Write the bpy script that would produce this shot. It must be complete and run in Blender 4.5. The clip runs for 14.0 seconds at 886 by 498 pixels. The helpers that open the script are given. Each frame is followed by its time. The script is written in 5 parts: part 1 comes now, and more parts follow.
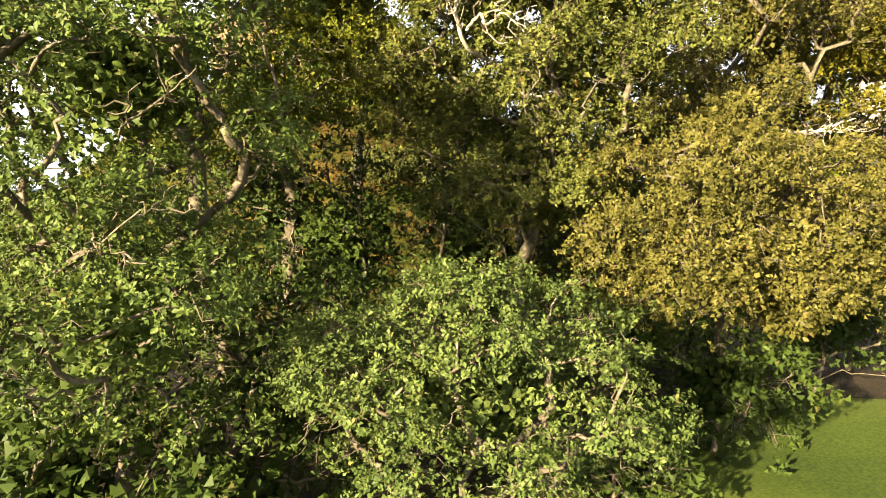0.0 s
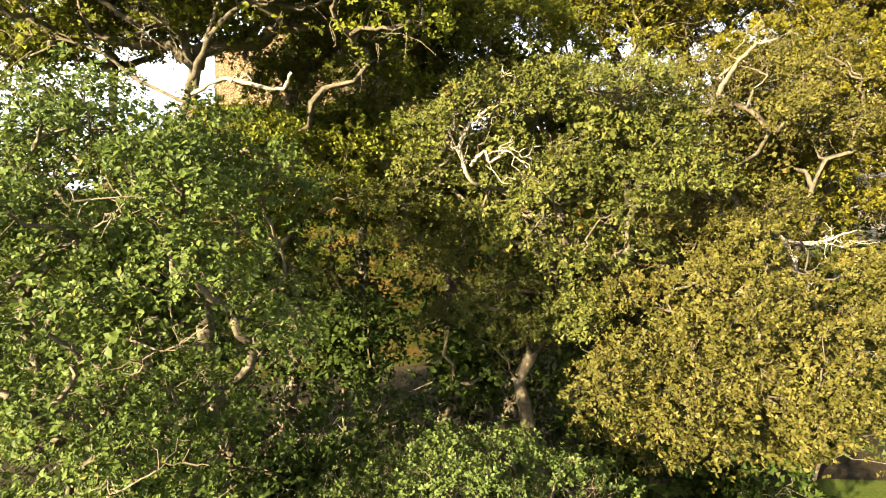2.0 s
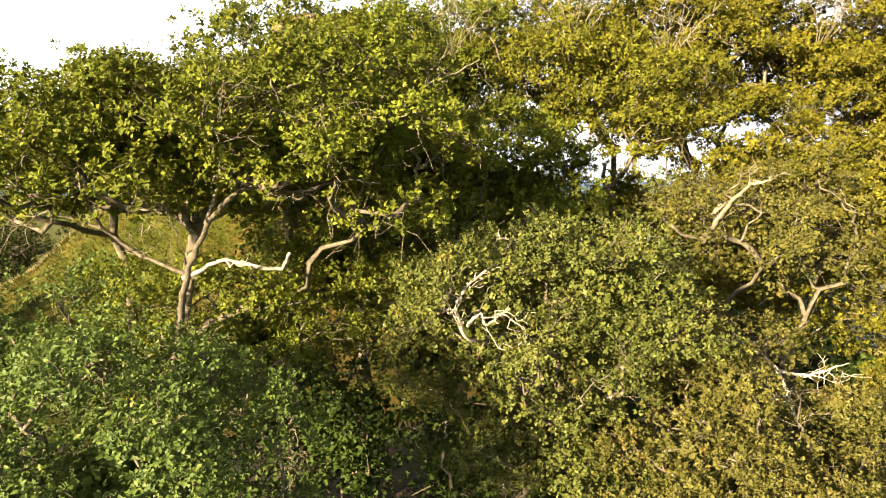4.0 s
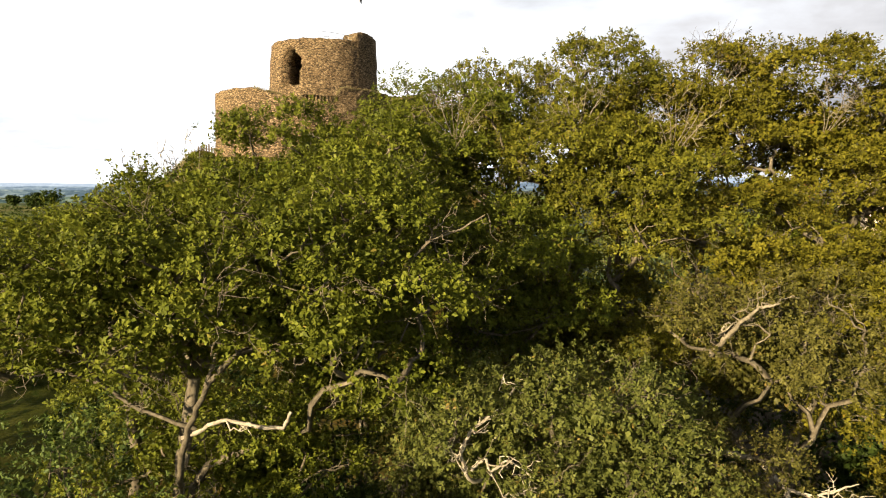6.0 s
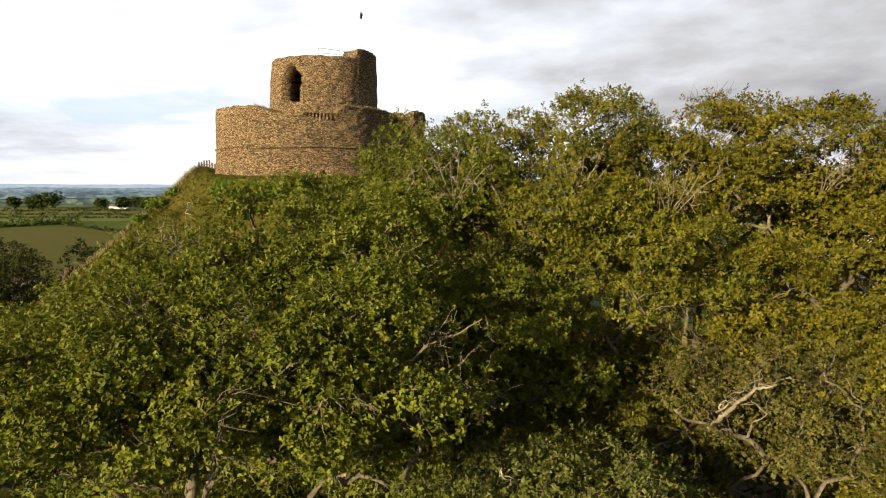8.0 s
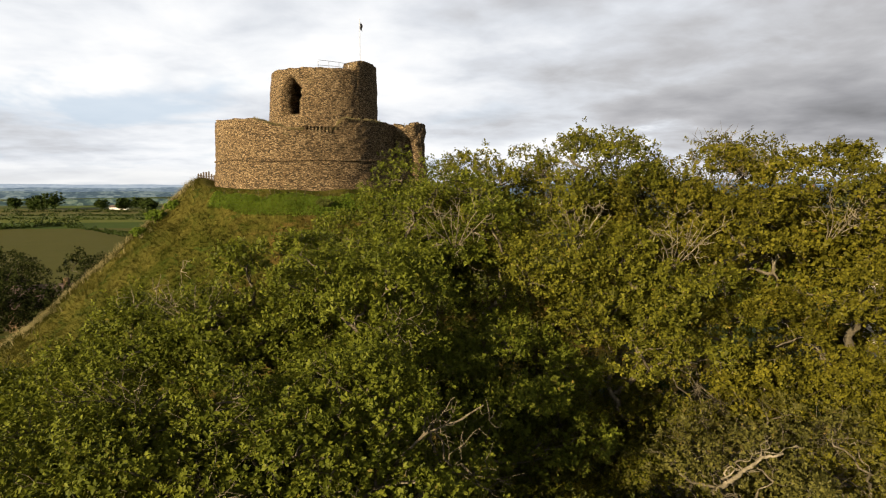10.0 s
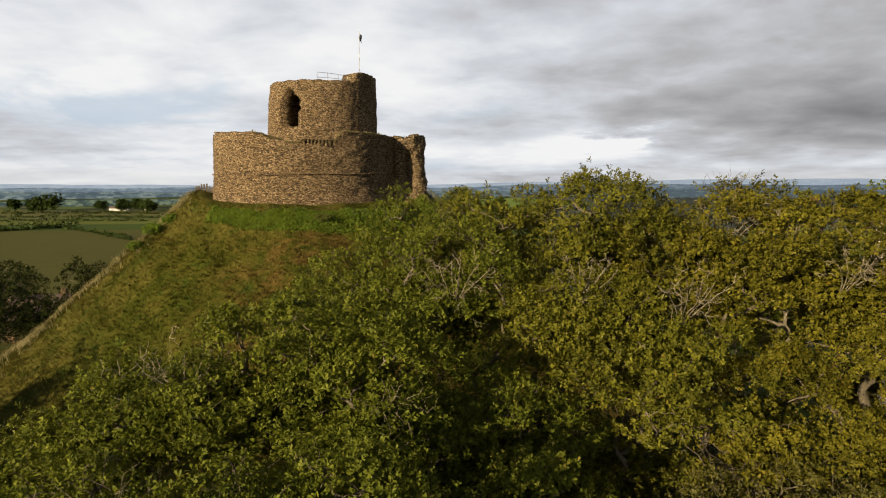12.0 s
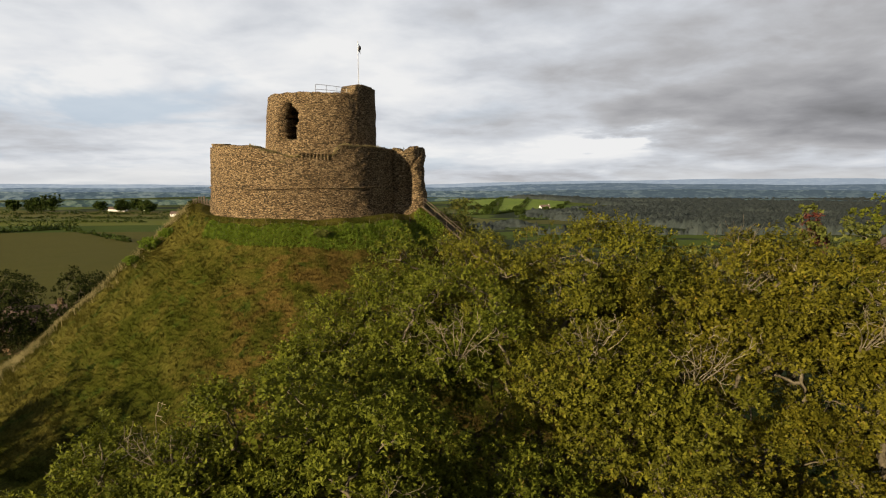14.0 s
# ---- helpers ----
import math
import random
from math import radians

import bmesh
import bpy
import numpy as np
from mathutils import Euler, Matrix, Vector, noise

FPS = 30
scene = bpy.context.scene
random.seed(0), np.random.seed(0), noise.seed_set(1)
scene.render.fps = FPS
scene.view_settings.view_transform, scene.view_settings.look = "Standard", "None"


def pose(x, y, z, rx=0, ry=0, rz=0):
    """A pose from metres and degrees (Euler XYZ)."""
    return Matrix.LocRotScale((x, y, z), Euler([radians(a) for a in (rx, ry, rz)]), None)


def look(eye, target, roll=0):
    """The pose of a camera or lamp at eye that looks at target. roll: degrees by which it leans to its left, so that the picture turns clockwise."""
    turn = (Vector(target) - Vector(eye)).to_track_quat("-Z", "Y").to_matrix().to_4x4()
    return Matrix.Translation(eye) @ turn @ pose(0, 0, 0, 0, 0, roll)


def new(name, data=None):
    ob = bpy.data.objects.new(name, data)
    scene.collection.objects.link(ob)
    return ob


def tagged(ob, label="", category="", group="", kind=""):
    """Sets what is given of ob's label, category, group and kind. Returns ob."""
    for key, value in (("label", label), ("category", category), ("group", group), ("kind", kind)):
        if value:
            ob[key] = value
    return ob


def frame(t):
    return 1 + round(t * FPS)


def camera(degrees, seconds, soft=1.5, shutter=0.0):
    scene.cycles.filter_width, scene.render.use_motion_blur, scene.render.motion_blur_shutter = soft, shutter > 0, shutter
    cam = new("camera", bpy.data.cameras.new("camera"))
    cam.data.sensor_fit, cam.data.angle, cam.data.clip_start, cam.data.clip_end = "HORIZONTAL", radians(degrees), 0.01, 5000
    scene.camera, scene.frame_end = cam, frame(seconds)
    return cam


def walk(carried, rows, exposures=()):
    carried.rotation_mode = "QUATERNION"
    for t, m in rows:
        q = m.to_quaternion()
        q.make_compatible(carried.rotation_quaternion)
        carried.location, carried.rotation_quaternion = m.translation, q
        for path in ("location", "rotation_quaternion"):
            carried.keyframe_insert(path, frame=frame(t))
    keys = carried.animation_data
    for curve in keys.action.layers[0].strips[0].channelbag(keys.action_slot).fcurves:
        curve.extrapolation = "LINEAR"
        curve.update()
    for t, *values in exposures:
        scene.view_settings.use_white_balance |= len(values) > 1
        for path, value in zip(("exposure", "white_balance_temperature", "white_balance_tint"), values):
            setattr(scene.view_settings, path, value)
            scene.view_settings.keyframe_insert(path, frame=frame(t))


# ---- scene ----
PATH = [
    (0.0, pose(-0.002, -0.000, 7.500, 84.536, 0, -0.349)),
    (0.5, pose(0.047, 0.032, 8.252, 84.523, 0, -0.324)),
    (1.0, pose(0.023, 0.104, 9.009, 84.513, 0, -0.259)),
    (1.5, pose(-0.019, 0.158, 9.733, 84.470, 0, -0.250)),
    (2.0, pose(-0.049, 0.127, 10.488, 84.401, 0, -0.130)),
    (2.5, pose(-0.005, 0.107, 11.377, 84.301, 0, -0.055)),
    (3.0, pose(0.035, 0.112, 12.307, 84.160, 0, -0.078)),
    (3.5, pose(0.037, 0.177, 13.262, 84.003, 0, -0.114)),
    (6.0, pose(-0.039, 0.880, 17.292, 83.997, 0, -0.030)),
    (6.5, pose(-0.023, 0.888, 17.947, 84.007, 0, -0.018)),
    (7.0, pose(0.008, 0.914, 18.493, 84.015, 0, 0.001)),
    (7.5, pose(0.013, 0.959, 18.955, 84.025, 0, 0.010)),
    (8.0, pose(0.012, 1.005, 19.356, 84.051, 0, 0.013)),
    (10.5, pose(0.018, 1.679, 21.386, 84.029, 0, 0.048)),
    (11.0, pose(0.012, 1.903, 21.807, 84.032, 0, 0.036)),
    (11.5, pose(0.011, 2.132, 22.212, 84.039, 0, 0.046)),
    (12.0, pose(0.004, 2.379, 22.625, 84.029, 0, 0.041)),
    (12.5, pose(0.002, 2.643, 23.047, 84.012, 0, 0.042)),
    (13.0, pose(-0.016, 2.931, 23.483, 84.004, 0, 0.013)),
    (13.5, pose(-0.034, 3.203, 23.922, 83.982, 0, -0.001)),
    (14.0, pose(-0.054, 3.452, 24.369, 83.980, 0, -0.008)),
]
cam = camera(72.0, 14.0, soft=1.1)
walk(cam, PATH, exposures=[(0.0, 3.02), (3.5, 2.98), (6.0, 1.80), (8.0, 1.46), (10.5, 1.13), (14.0, 0.93)])

# ---- light: low warm sun from behind and to one side, broken cloud ----
SUN_AZ, SUN_EL = 220.0, 15.0   # compass degrees from +y, degrees above the horizon
sun_way = Vector((math.sin(radians(SUN_AZ)) * math.cos(radians(SUN_EL)),
                  math.cos(radians(SUN_AZ)) * math.cos(radians(SUN_EL)), math.sin(radians(SUN_EL))))
sun = new("sun", bpy.data.lights.new("sun", "SUN"))
sun.matrix_world = look(sun_way * 100, (0, 0, 0))
sun.data.energy, sun.data.angle, sun.data.color = 5.0, radians(1.0), (1.0, 0.80, 0.52)


class Nodes:
    """Short hand for building node trees."""

    def __init__(self, tree):
        self.tree = tree
        tree.nodes.clear()

    def add(self, kind, **inputs):
        n = self.tree.nodes.new(kind)
        for k, v in inputs.items():
            if k in n.bl_rna.properties and k not in n.inputs:
                setattr(n, k, v)
            else:
                self.put(n, k, v)
        return n

    def put(self, n, key, v):
        sock = n.inputs[int(key[1:])] if key[0] == "i" and key[1:].isdigit() else n.inputs[key]
        if isinstance(v, bpy.types.NodeSocket):
            self.tree.links.new(v, sock)
        else:
            sock.default_value = v

    def math(self, op, a, b=0.0, c=0.0, clamp=False):
        n = self.tree.nodes.new("ShaderNodeMath")
        n.operation, n.use_clamp = op, clamp
        for i, v in enumerate((a, b, c)):
            self.put(n, "i%d" % i, v)
        return n.outputs[0]

    def mix(self, fac, a, b, how="MIX"):
        n = self.tree.nodes.new("ShaderNodeMix")
        n.data_type, n.blend_type = "RGBA", how
        self.put(n, "i0", fac)
        self.put(n, "i6", a)
        self.put(n, "i7", b)
        return n.outputs[2]

    def ramp(self, fac, *stops):
        n = self.tree.nodes.new("ShaderNodeValToRGB")
        e = n.color_ramp.elements
        while len(e) < len(stops):
            e.new(0.5)
        for el, (p, c) in zip(e, stops):
            el.position, el.color = p, (*c, 1) if len(c) == 3 else c
        self.put(n, "Fac", fac)
        return n.outputs[0]

    def noise(self, vec, scale, detail=4.0, rough=0.55, distort=0.0):
        n = self.tree.nodes.new("ShaderNodeTexNoise")
        self.put(n, "Vector", vec)
        n.inputs["Scale"].default_value, n.inputs["Detail"].default_value = scale, detail
        n.inputs["Roughness"].default_value, n.inputs["Distortion"].default_value = rough, distort
        return n.outputs[0]

    def scaled(self, vec, x, y, z):
        n = self.tree.nodes.new("ShaderNodeVectorMath")
        n.operation = "MULTIPLY"
        self.put(n, "i0", vec)
        n.inputs[1].default_value = (x, y, z)
        return n.outputs[0]


def step(nd, v, lo, hi):
    n = nd.tree.nodes.new("ShaderNodeMapRange")
    n.interpolation_type = "SMOOTHSTEP"
    nd.put(n, "i0", v)
    n.inputs[1].default_value, n.inputs[2].default_value = lo, hi
    return n.outputs[0]


def make_sky():
    world = bpy.data.worlds.new("world")
    scene.world = world
    world.use_nodes = True
    nd = Nodes(world.node_tree)
    sky = nd.add("ShaderNodeTexSky")
    sky.sky_type, sky.sun_disc = "NISHITA", False
    sky.sun_elevation, sky.sun_rotation = radians(SUN_EL), radians(SUN_AZ)
    tc = nd.add("ShaderNodeTexCoord").outputs["Generated"]
    sep = nd.add("ShaderNodeSeparateXYZ", Vector=tc)
    x, y, z = sep.outputs[0], sep.outputs[1], sep.outputs[2]
    up = nd.math("MAXIMUM", z, 0.0)
    zz = nd.math("ADD", up, 0.16)
    flat = nd.add("ShaderNodeCombineXYZ", X=nd.math("DIVIDE", x, zz), Y=nd.math("DIVIDE", y, zz), Z=4.3).outputs[0]
    u = nd.math("DIVIDE", x, nd.math("MAXIMUM", y, 0.25))
    big = nd.noise(flat, 0.8, 4.0, 0.5, 0.25)
    small = nd.noise(flat, 2.6, 8.0, 0.55, 0.2)
    thick = nd.math("ADD", nd.math("MULTIPLY", big, 0.64), nd.math("MULTIPLY", small, 0.36))
    thick = nd.math("SUBTRACT", thick, nd.math("MULTIPLY", step(nd, u, 0.15, -0.25), 0.02))
    # a heavier bank of cloud to one side, high over the hills, with a bright break low in it
    mass = nd.math("MULTIPLY", step(nd, u, -0.15, 0.45), step(nd, z, 0.03, 0.10))
    thick = nd.math("ADD", thick, nd.math("MULTIPLY", mass, 0.125))
    thick = nd.math("ADD", thick, nd.math("MULTIPLY", nd.math("MULTIPLY", step(nd, u, 0.25, 0.5), step(nd, z, 0.17, 0.06)), 0.1))
    du = nd.math("DIVIDE", nd.math("SUBTRACT", nd.math("ADD", u, nd.math("MULTIPLY", nd.math("SUBTRACT", small, 0.5), 0.5)), 0.23), 0.08)
    dz = nd.math("DIVIDE", nd.math("SUBTRACT", nd.math("ADD", z, nd.math("MULTIPLY", nd.math("SUBTRACT", small, 0.5), 0.06)), 0.062), 0.016)
    hole = nd.math("POWER", 2.718, nd.math("MULTIPLY", nd.math("ADD", nd.math("MULTIPLY", du, du), nd.math("MULTIPLY", dz, dz)), -1.0))
    thick = nd.math("SUBTRACT", thick, nd.math("MULTIPLY", hole, 0.42))
    # cloud added overhead, out of view, to cut the light from above
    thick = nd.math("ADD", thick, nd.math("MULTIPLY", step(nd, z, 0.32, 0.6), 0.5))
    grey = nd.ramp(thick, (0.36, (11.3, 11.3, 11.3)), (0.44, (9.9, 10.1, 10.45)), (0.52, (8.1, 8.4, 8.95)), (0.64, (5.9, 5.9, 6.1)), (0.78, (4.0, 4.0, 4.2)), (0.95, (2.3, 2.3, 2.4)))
    gap = nd.math("MULTIPLY", step(nd, nd.noise(flat, 0.9, 5.0, 0.55, 0.3), 0.5, 0.64), step(nd, u, 0.25, -0.2))
    blue = nd.mix(0.85, sky.outputs[0], (7.0, 8.3, 9.9, 1))
    col = nd.mix(nd.math("MULTIPLY", gap, 0.75), grey, blue)
    low = nd.math("MULTIPLY", step(nd, z, 0.04, 0.004), step(nd, nd.noise(flat, 0.5, 4.0), 0.35, 0.6))
    col = nd.mix(nd.math("MULTIPLY", low, 0.7), col, (9.0, 9.0, 9.0, 1))
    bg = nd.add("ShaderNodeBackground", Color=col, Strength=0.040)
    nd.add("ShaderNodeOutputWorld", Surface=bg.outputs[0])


make_sky()


# ---- materials ----
def shell_nodes(name):
    m = bpy.data.materials.new(name)
    m.use_nodes = True
    nd = Nodes(m.node_tree)
    return m, nd, nd.add("ShaderNodeTexCoord").outputs["Object"]


def finish(nd, shader):
    nd.add("ShaderNodeOutputMaterial", Surface=shader)


def surface(name, dark, mid, pale, fine=6.0, coarse=0.6, rough=0.9, bump=0.3, depth=0.03, metal=0.0):
    """A surface varied at two scales, with fine relief."""
    m, nd, co = shell_nodes(name)
    a, b = nd.noise(co, fine, 6.0, 0.6), nd.noise(co, coarse, 4.0, 0.55, 0.3)
    v = nd.math("ADD", nd.math("MULTIPLY", a, 0.55), nd.math("MULTIPLY", b, 0.45))
    col = nd.ramp(v, (0.32, dark), (0.5, mid), (0.68, pale))
    bp = nd.add("ShaderNodeBump", Height=a, Strength=bump, Distance=depth)
    p = nd.add("ShaderNodeBsdfPrincipled", Roughness=rough, Metallic=metal, Normal=bp.outputs[0])
    p.inputs["Specular IOR Level"].default_value = 0.5 if rough < 0.6 else 0.12
    nd.put(p, "Base Color", col)
    finish(nd, p.outputs[0])
    return m


def leaf_material(name, dark, mid, pale, odd, odd_share=0.06, through_share=0.1, gloss=0.06):
    """Leaves: each one a little different, some light passing through."""
    m, nd, co = shell_nodes(name)
    r = nd.add("ShaderNodeNewGeometry").outputs["Random Per Island"]
    patch = nd.math("ADD", nd.math("MULTIPLY", nd.noise(co, 0.5, 2.0, 0.5), 0.4), nd.math("MULTIPLY", nd.noise(co, 3.2, 2.0, 0.5), 0.6))
    v = nd.math("ADD", nd.math("ADD", nd.math("MULTIPLY", r, 0.24), 0.15), nd.math("MULTIPLY", nd.math("SUBTRACT", patch, 0.5), 1.1))
    col = nd.ramp(v, (-0.0, dark), (0.25, mid), (0.62, pale))
    hit = nd.math("MULTIPLY", nd.math("LESS_THAN", nd.math("FRACT", nd.math("MULTIPLY", r, 37.0)), odd_share * 3.5),
                  step(nd, nd.noise(co, 1.3, 3.0), 0.52, 0.68))
    col = nd.mix(hit, col, (*odd, 1))
    p = nd.add("ShaderNodeBsdfPrincipled", Roughness=0.5)
    nd.put(p, "Base Color", col)
    p.inputs["Specular IOR Level"].default_value = gloss
    t = nd.add("ShaderNodeBsdfTranslucent", Color=nd.mix(0.5, col, (*pale, 1)))
    mx = nd.add("ShaderNodeMixShader", Fac=through_share)
    nd.tree.links.new(p.outputs[0], mx.inputs[1])
    nd.tree.links.new(t.outputs[0], mx.inputs[2])
    finish(nd, mx.outputs[0])
    return m


def stone_material(name, dark, mid, pale, size=4.5):
    """Coursed rubble: flat uneven stones with recessed joints, lichen and damp stains."""
    m, nd, co = shell_nodes(name)
    warp = nd.noise(co, 1.3, 3.0)
    st = nd.scaled(co, size, size, size * 2.3)
    add = nd.tree.nodes.new("ShaderNodeVectorMath")
    add.operation = "ADD"
    nd.put(add, "i0", st)
    nd.put(add, "i1", nd.scaled(warp, 0.9, 0.9, 0.7))
    cells = nd.add("ShaderNodeTexVoronoi", Vector=add.outputs[0], Scale=1.0)
    edge = nd.add("ShaderNodeTexVoronoi", Vector=add.outputs[0], Scale=1.0, feature="DISTANCE_TO_EDGE")
    joint = step(nd, edge.outputs["Distance"], 0.02, 0.16)
    rnd = nd.add("ShaderNodeSeparateColor", Color=cells.outputs["Color"]).outputs[0]
    grain = nd.noise(co, 9.0, 5.0, 0.65)
    stain = nd.noise(nd.scaled(co, 1.0, 1.0, 0.45), 0.35, 5.0, 0.6, 0.5)
    v = nd.math("ADD", nd.math("MULTIPLY", rnd, 0.42), nd.math("ADD", nd.math("MULTIPLY", grain, 0.3), nd.math("MULTIPLY", stain, 0.36)))
    col = nd.ramp(v, (0.22, dark), (0.5, mid), (0.82, pale))
    col = nd.mix(nd.math("MULTIPLY", nd.math("SUBTRACT", 1.0, joint), nd.math("ADD", 0.25, nd.math("MULTIPLY", grain, 1.0))), col, nd.mix(0.35, (*dark, 1), (0.05, 0.04, 0.03, 1)))
    hollow = nd.math("LESS_THAN", nd.math("FRACT", nd.math("MULTIPLY", rnd, 17.0)), 0.2)
    col = nd.mix(nd.math("MULTIPLY", hollow, 0.85), col, (0.03, 0.023, 0.014, 1))
    moss = step(nd, nd.noise(co, 0.8, 5.0, 0.65), 0.6, 0.72)
    col = nd.mix(nd.math("MULTIPLY", moss, 0.35), col, (0.13, 0.13, 0.05, 1))
    h = nd.math("ADD", nd.math("MULTIPLY", joint, nd.math("ADD", 0.5, nd.math("MULTIPLY", rnd, 0.6))), nd.math("MULTIPLY", grain, 0.3))
    bp = nd.add("ShaderNodeBump", Height=h, Strength=0.9, Distance=0.09)
    p = nd.add("ShaderNodeBsdfPrincipled", Roughness=0.93, Normal=bp.outputs[0])
    p.inputs["Specular IOR Level"].default_value = 0.1
    nd.put(p, "Base Color", col)
    finish(nd, p.outputs[0])
    return m


LEAF_GREEN = leaf_material("leaf_green", (0.02, 0.027, 0.003), (0.076, 0.09, 0.009), (0.19, 0.202, 0.025), (0.14, 0.115, 0.022), 0.04, 0.24)
LEAF_FRESH = leaf_material("leaf_fresh", (0.019, 0.036, 0.008), (0.058, 0.084, 0.019), (0.13, 0.163, 0.042), (0.14, 0.12, 0.035), 0.04, 0.22, 0.12)
LEAF_OLIVE = leaf_material("leaf_olive", (0.02, 0.027, 0.005), (0.065, 0.075, 0.015), (0.146, 0.152, 0.037), (0.13, 0.09, 0.02), 0.04, 0.15, 0.08)
LEAF_YELLOW = leaf_material("leaf_yellow", (0.026, 0.026, 0.004), (0.095, 0.086, 0.008), (0.215, 0.185, 0.019), (0.21, 0.14, 0.018), 0.04)
LEAF_GOLD = leaf_material("leaf_gold", (0.019, 0.0205, 0.0045), (0.063, 0.0605, 0.0125), (0.142, 0.132, 0.032), (0.14, 0.1, 0.028), 0.05, 0.15, 0.08)
LEAF_AMBER = leaf_material("leaf_amber", (0.019, 0.02, 0.003), (0.078, 0.074, 0.007), (0.195, 0.173, 0.018), (0.16, 0.11, 0.015), 0.03, 0.2)
LEAF_MOSS = leaf_material("leaf_moss", (0.02, 0.023, 0.003), (0.078, 0.08, 0.008), (0.195, 0.186, 0.02), (0.15, 0.11, 0.018), 0.03, 0.2)
LEAF_NEAR = leaf_material("leaf_near", (0.016, 0.029, 0.006), (0.057, 0.085, 0.016), (0.143, 0.18, 0.043), (0.14, 0.12, 0.026), 0.03, 0.22, 0.12)
# leaves for the hollow behind the mound, its shade put into the colour
LEAF_SHADED = leaf_material("leaf_shaded", (0.012, 0.017, 0.005), (0.024, 0.03, 0.009), (0.045, 0.05, 0.016), (0.04, 0.036, 0.013), 0.03, gloss=0.0)
# shade under the oaks put into this leaf colour; far hedges use it too
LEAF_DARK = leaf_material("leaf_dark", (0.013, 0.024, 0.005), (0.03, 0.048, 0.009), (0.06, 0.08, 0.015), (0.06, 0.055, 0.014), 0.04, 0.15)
LEAF_HEDGE = leaf_material("leaf_hedge", (0.04, 0.07, 0.008), (0.095, 0.14, 0.014), (0.18, 0.23, 0.025), (0.2, 0.17, 0.04), 0.05)
LEAF_PURPLE = leaf_material("leaf_purple", (0.04, 0.012, 0.012), (0.08, 0.025, 0.02), (0.13, 0.05, 0.03), (0.1, 0.05, 0.03), 0.05)
BARK = surface("bark", (0.04, 0.034, 0.022), (0.095, 0.08, 0.053), (0.2, 0.172, 0.12), 9.0, 1.2, 0.95, 0.7, 0.03)
BARK_GREY = surface("lichened_bark", (0.07, 0.06, 0.038), (0.15, 0.127, 0.085), (0.28, 0.24, 0.17), 14.0, 2.0, 0.92, 0.5, 0.015)
BARK_PALE = surface("bleached_wood", (0.13, 0.107, 0.075), (0.26, 0.225, 0.165), (0.44, 0.395, 0.305), 14.0, 2.0, 0.9, 0.5, 0.015)
STONE = stone_material("rubble_stone", (0.042, 0.028, 0.014), (0.185, 0.126, 0.064), (0.43, 0.32, 0.188))
STONE_PALE = stone_material("pale_stone", (0.22, 0.18, 0.13), (0.40, 0.34, 0.26), (0.6, 0.54, 0.45), 2.6)
METAL = surface("galvanised_steel", (0.14, 0.145, 0.15), (0.2, 0.205, 0.21), (0.27, 0.275, 0.28), 20.0, 3.0, 0.45, 0.1, 0.002, 0.7)
WOOD = surface("weathered_wood", (0.04, 0.032, 0.022), (0.08, 0.063, 0.045), (0.14, 0.115, 0.085), 12.0, 1.5, 0.9, 0.4, 0.01)
CLOTH = surface("dark_cloth", (0.02, 0.02, 0.025), (0.04, 0.04, 0.045), (0.1, 0.1, 0.1), 8.0, 2.0, 0.9, 0.2, 0.01)
POLE = surface("painted_pole", (0.32, 0.32, 0.32), (0.42, 0.42, 0.42), (0.5, 0.5, 0.5), 12.0, 2.0, 0.6, 0.1, 0.002)
ROOF = surface("roof_slate", (0.06, 0.045, 0.04), (0.12, 0.085, 0.075), (0.2, 0.15, 0.13), 4.0, 0.5, 0.85, 0.3, 0.03)
RENDERED = surface("rendered_wall", (0.5, 0.48, 0.44), (0.66, 0.64, 0.6), (0.78, 0.76, 0.72), 3.0, 0.5, 0.9, 0.2, 0.01)
LAWN = surface("mown_lawn", (0.022, 0.038, 0.006), (0.048, 0.072, 0.009), (0.09, 0.115, 0.018), 11.0, 0.22, 0.95, 0.5, 0.015)
# leaf litter kept very dark, shade under the trees put into its colour
SHADE_LITTER = surface("shaded_leaf_litter", (0.012, 0.010, 0.006), (0.03, 0.024, 0.013), (0.06, 0.048, 0.025), 8.0, 0.7, 0.97, 0.8, 0.06)
EARTH = surface("bare_earth", (0.03, 0.025, 0.016), (0.06, 0.048, 0.032), (0.11, 0.09, 0.065), 7.0, 0.8, 0.97, 0.7, 0.05)


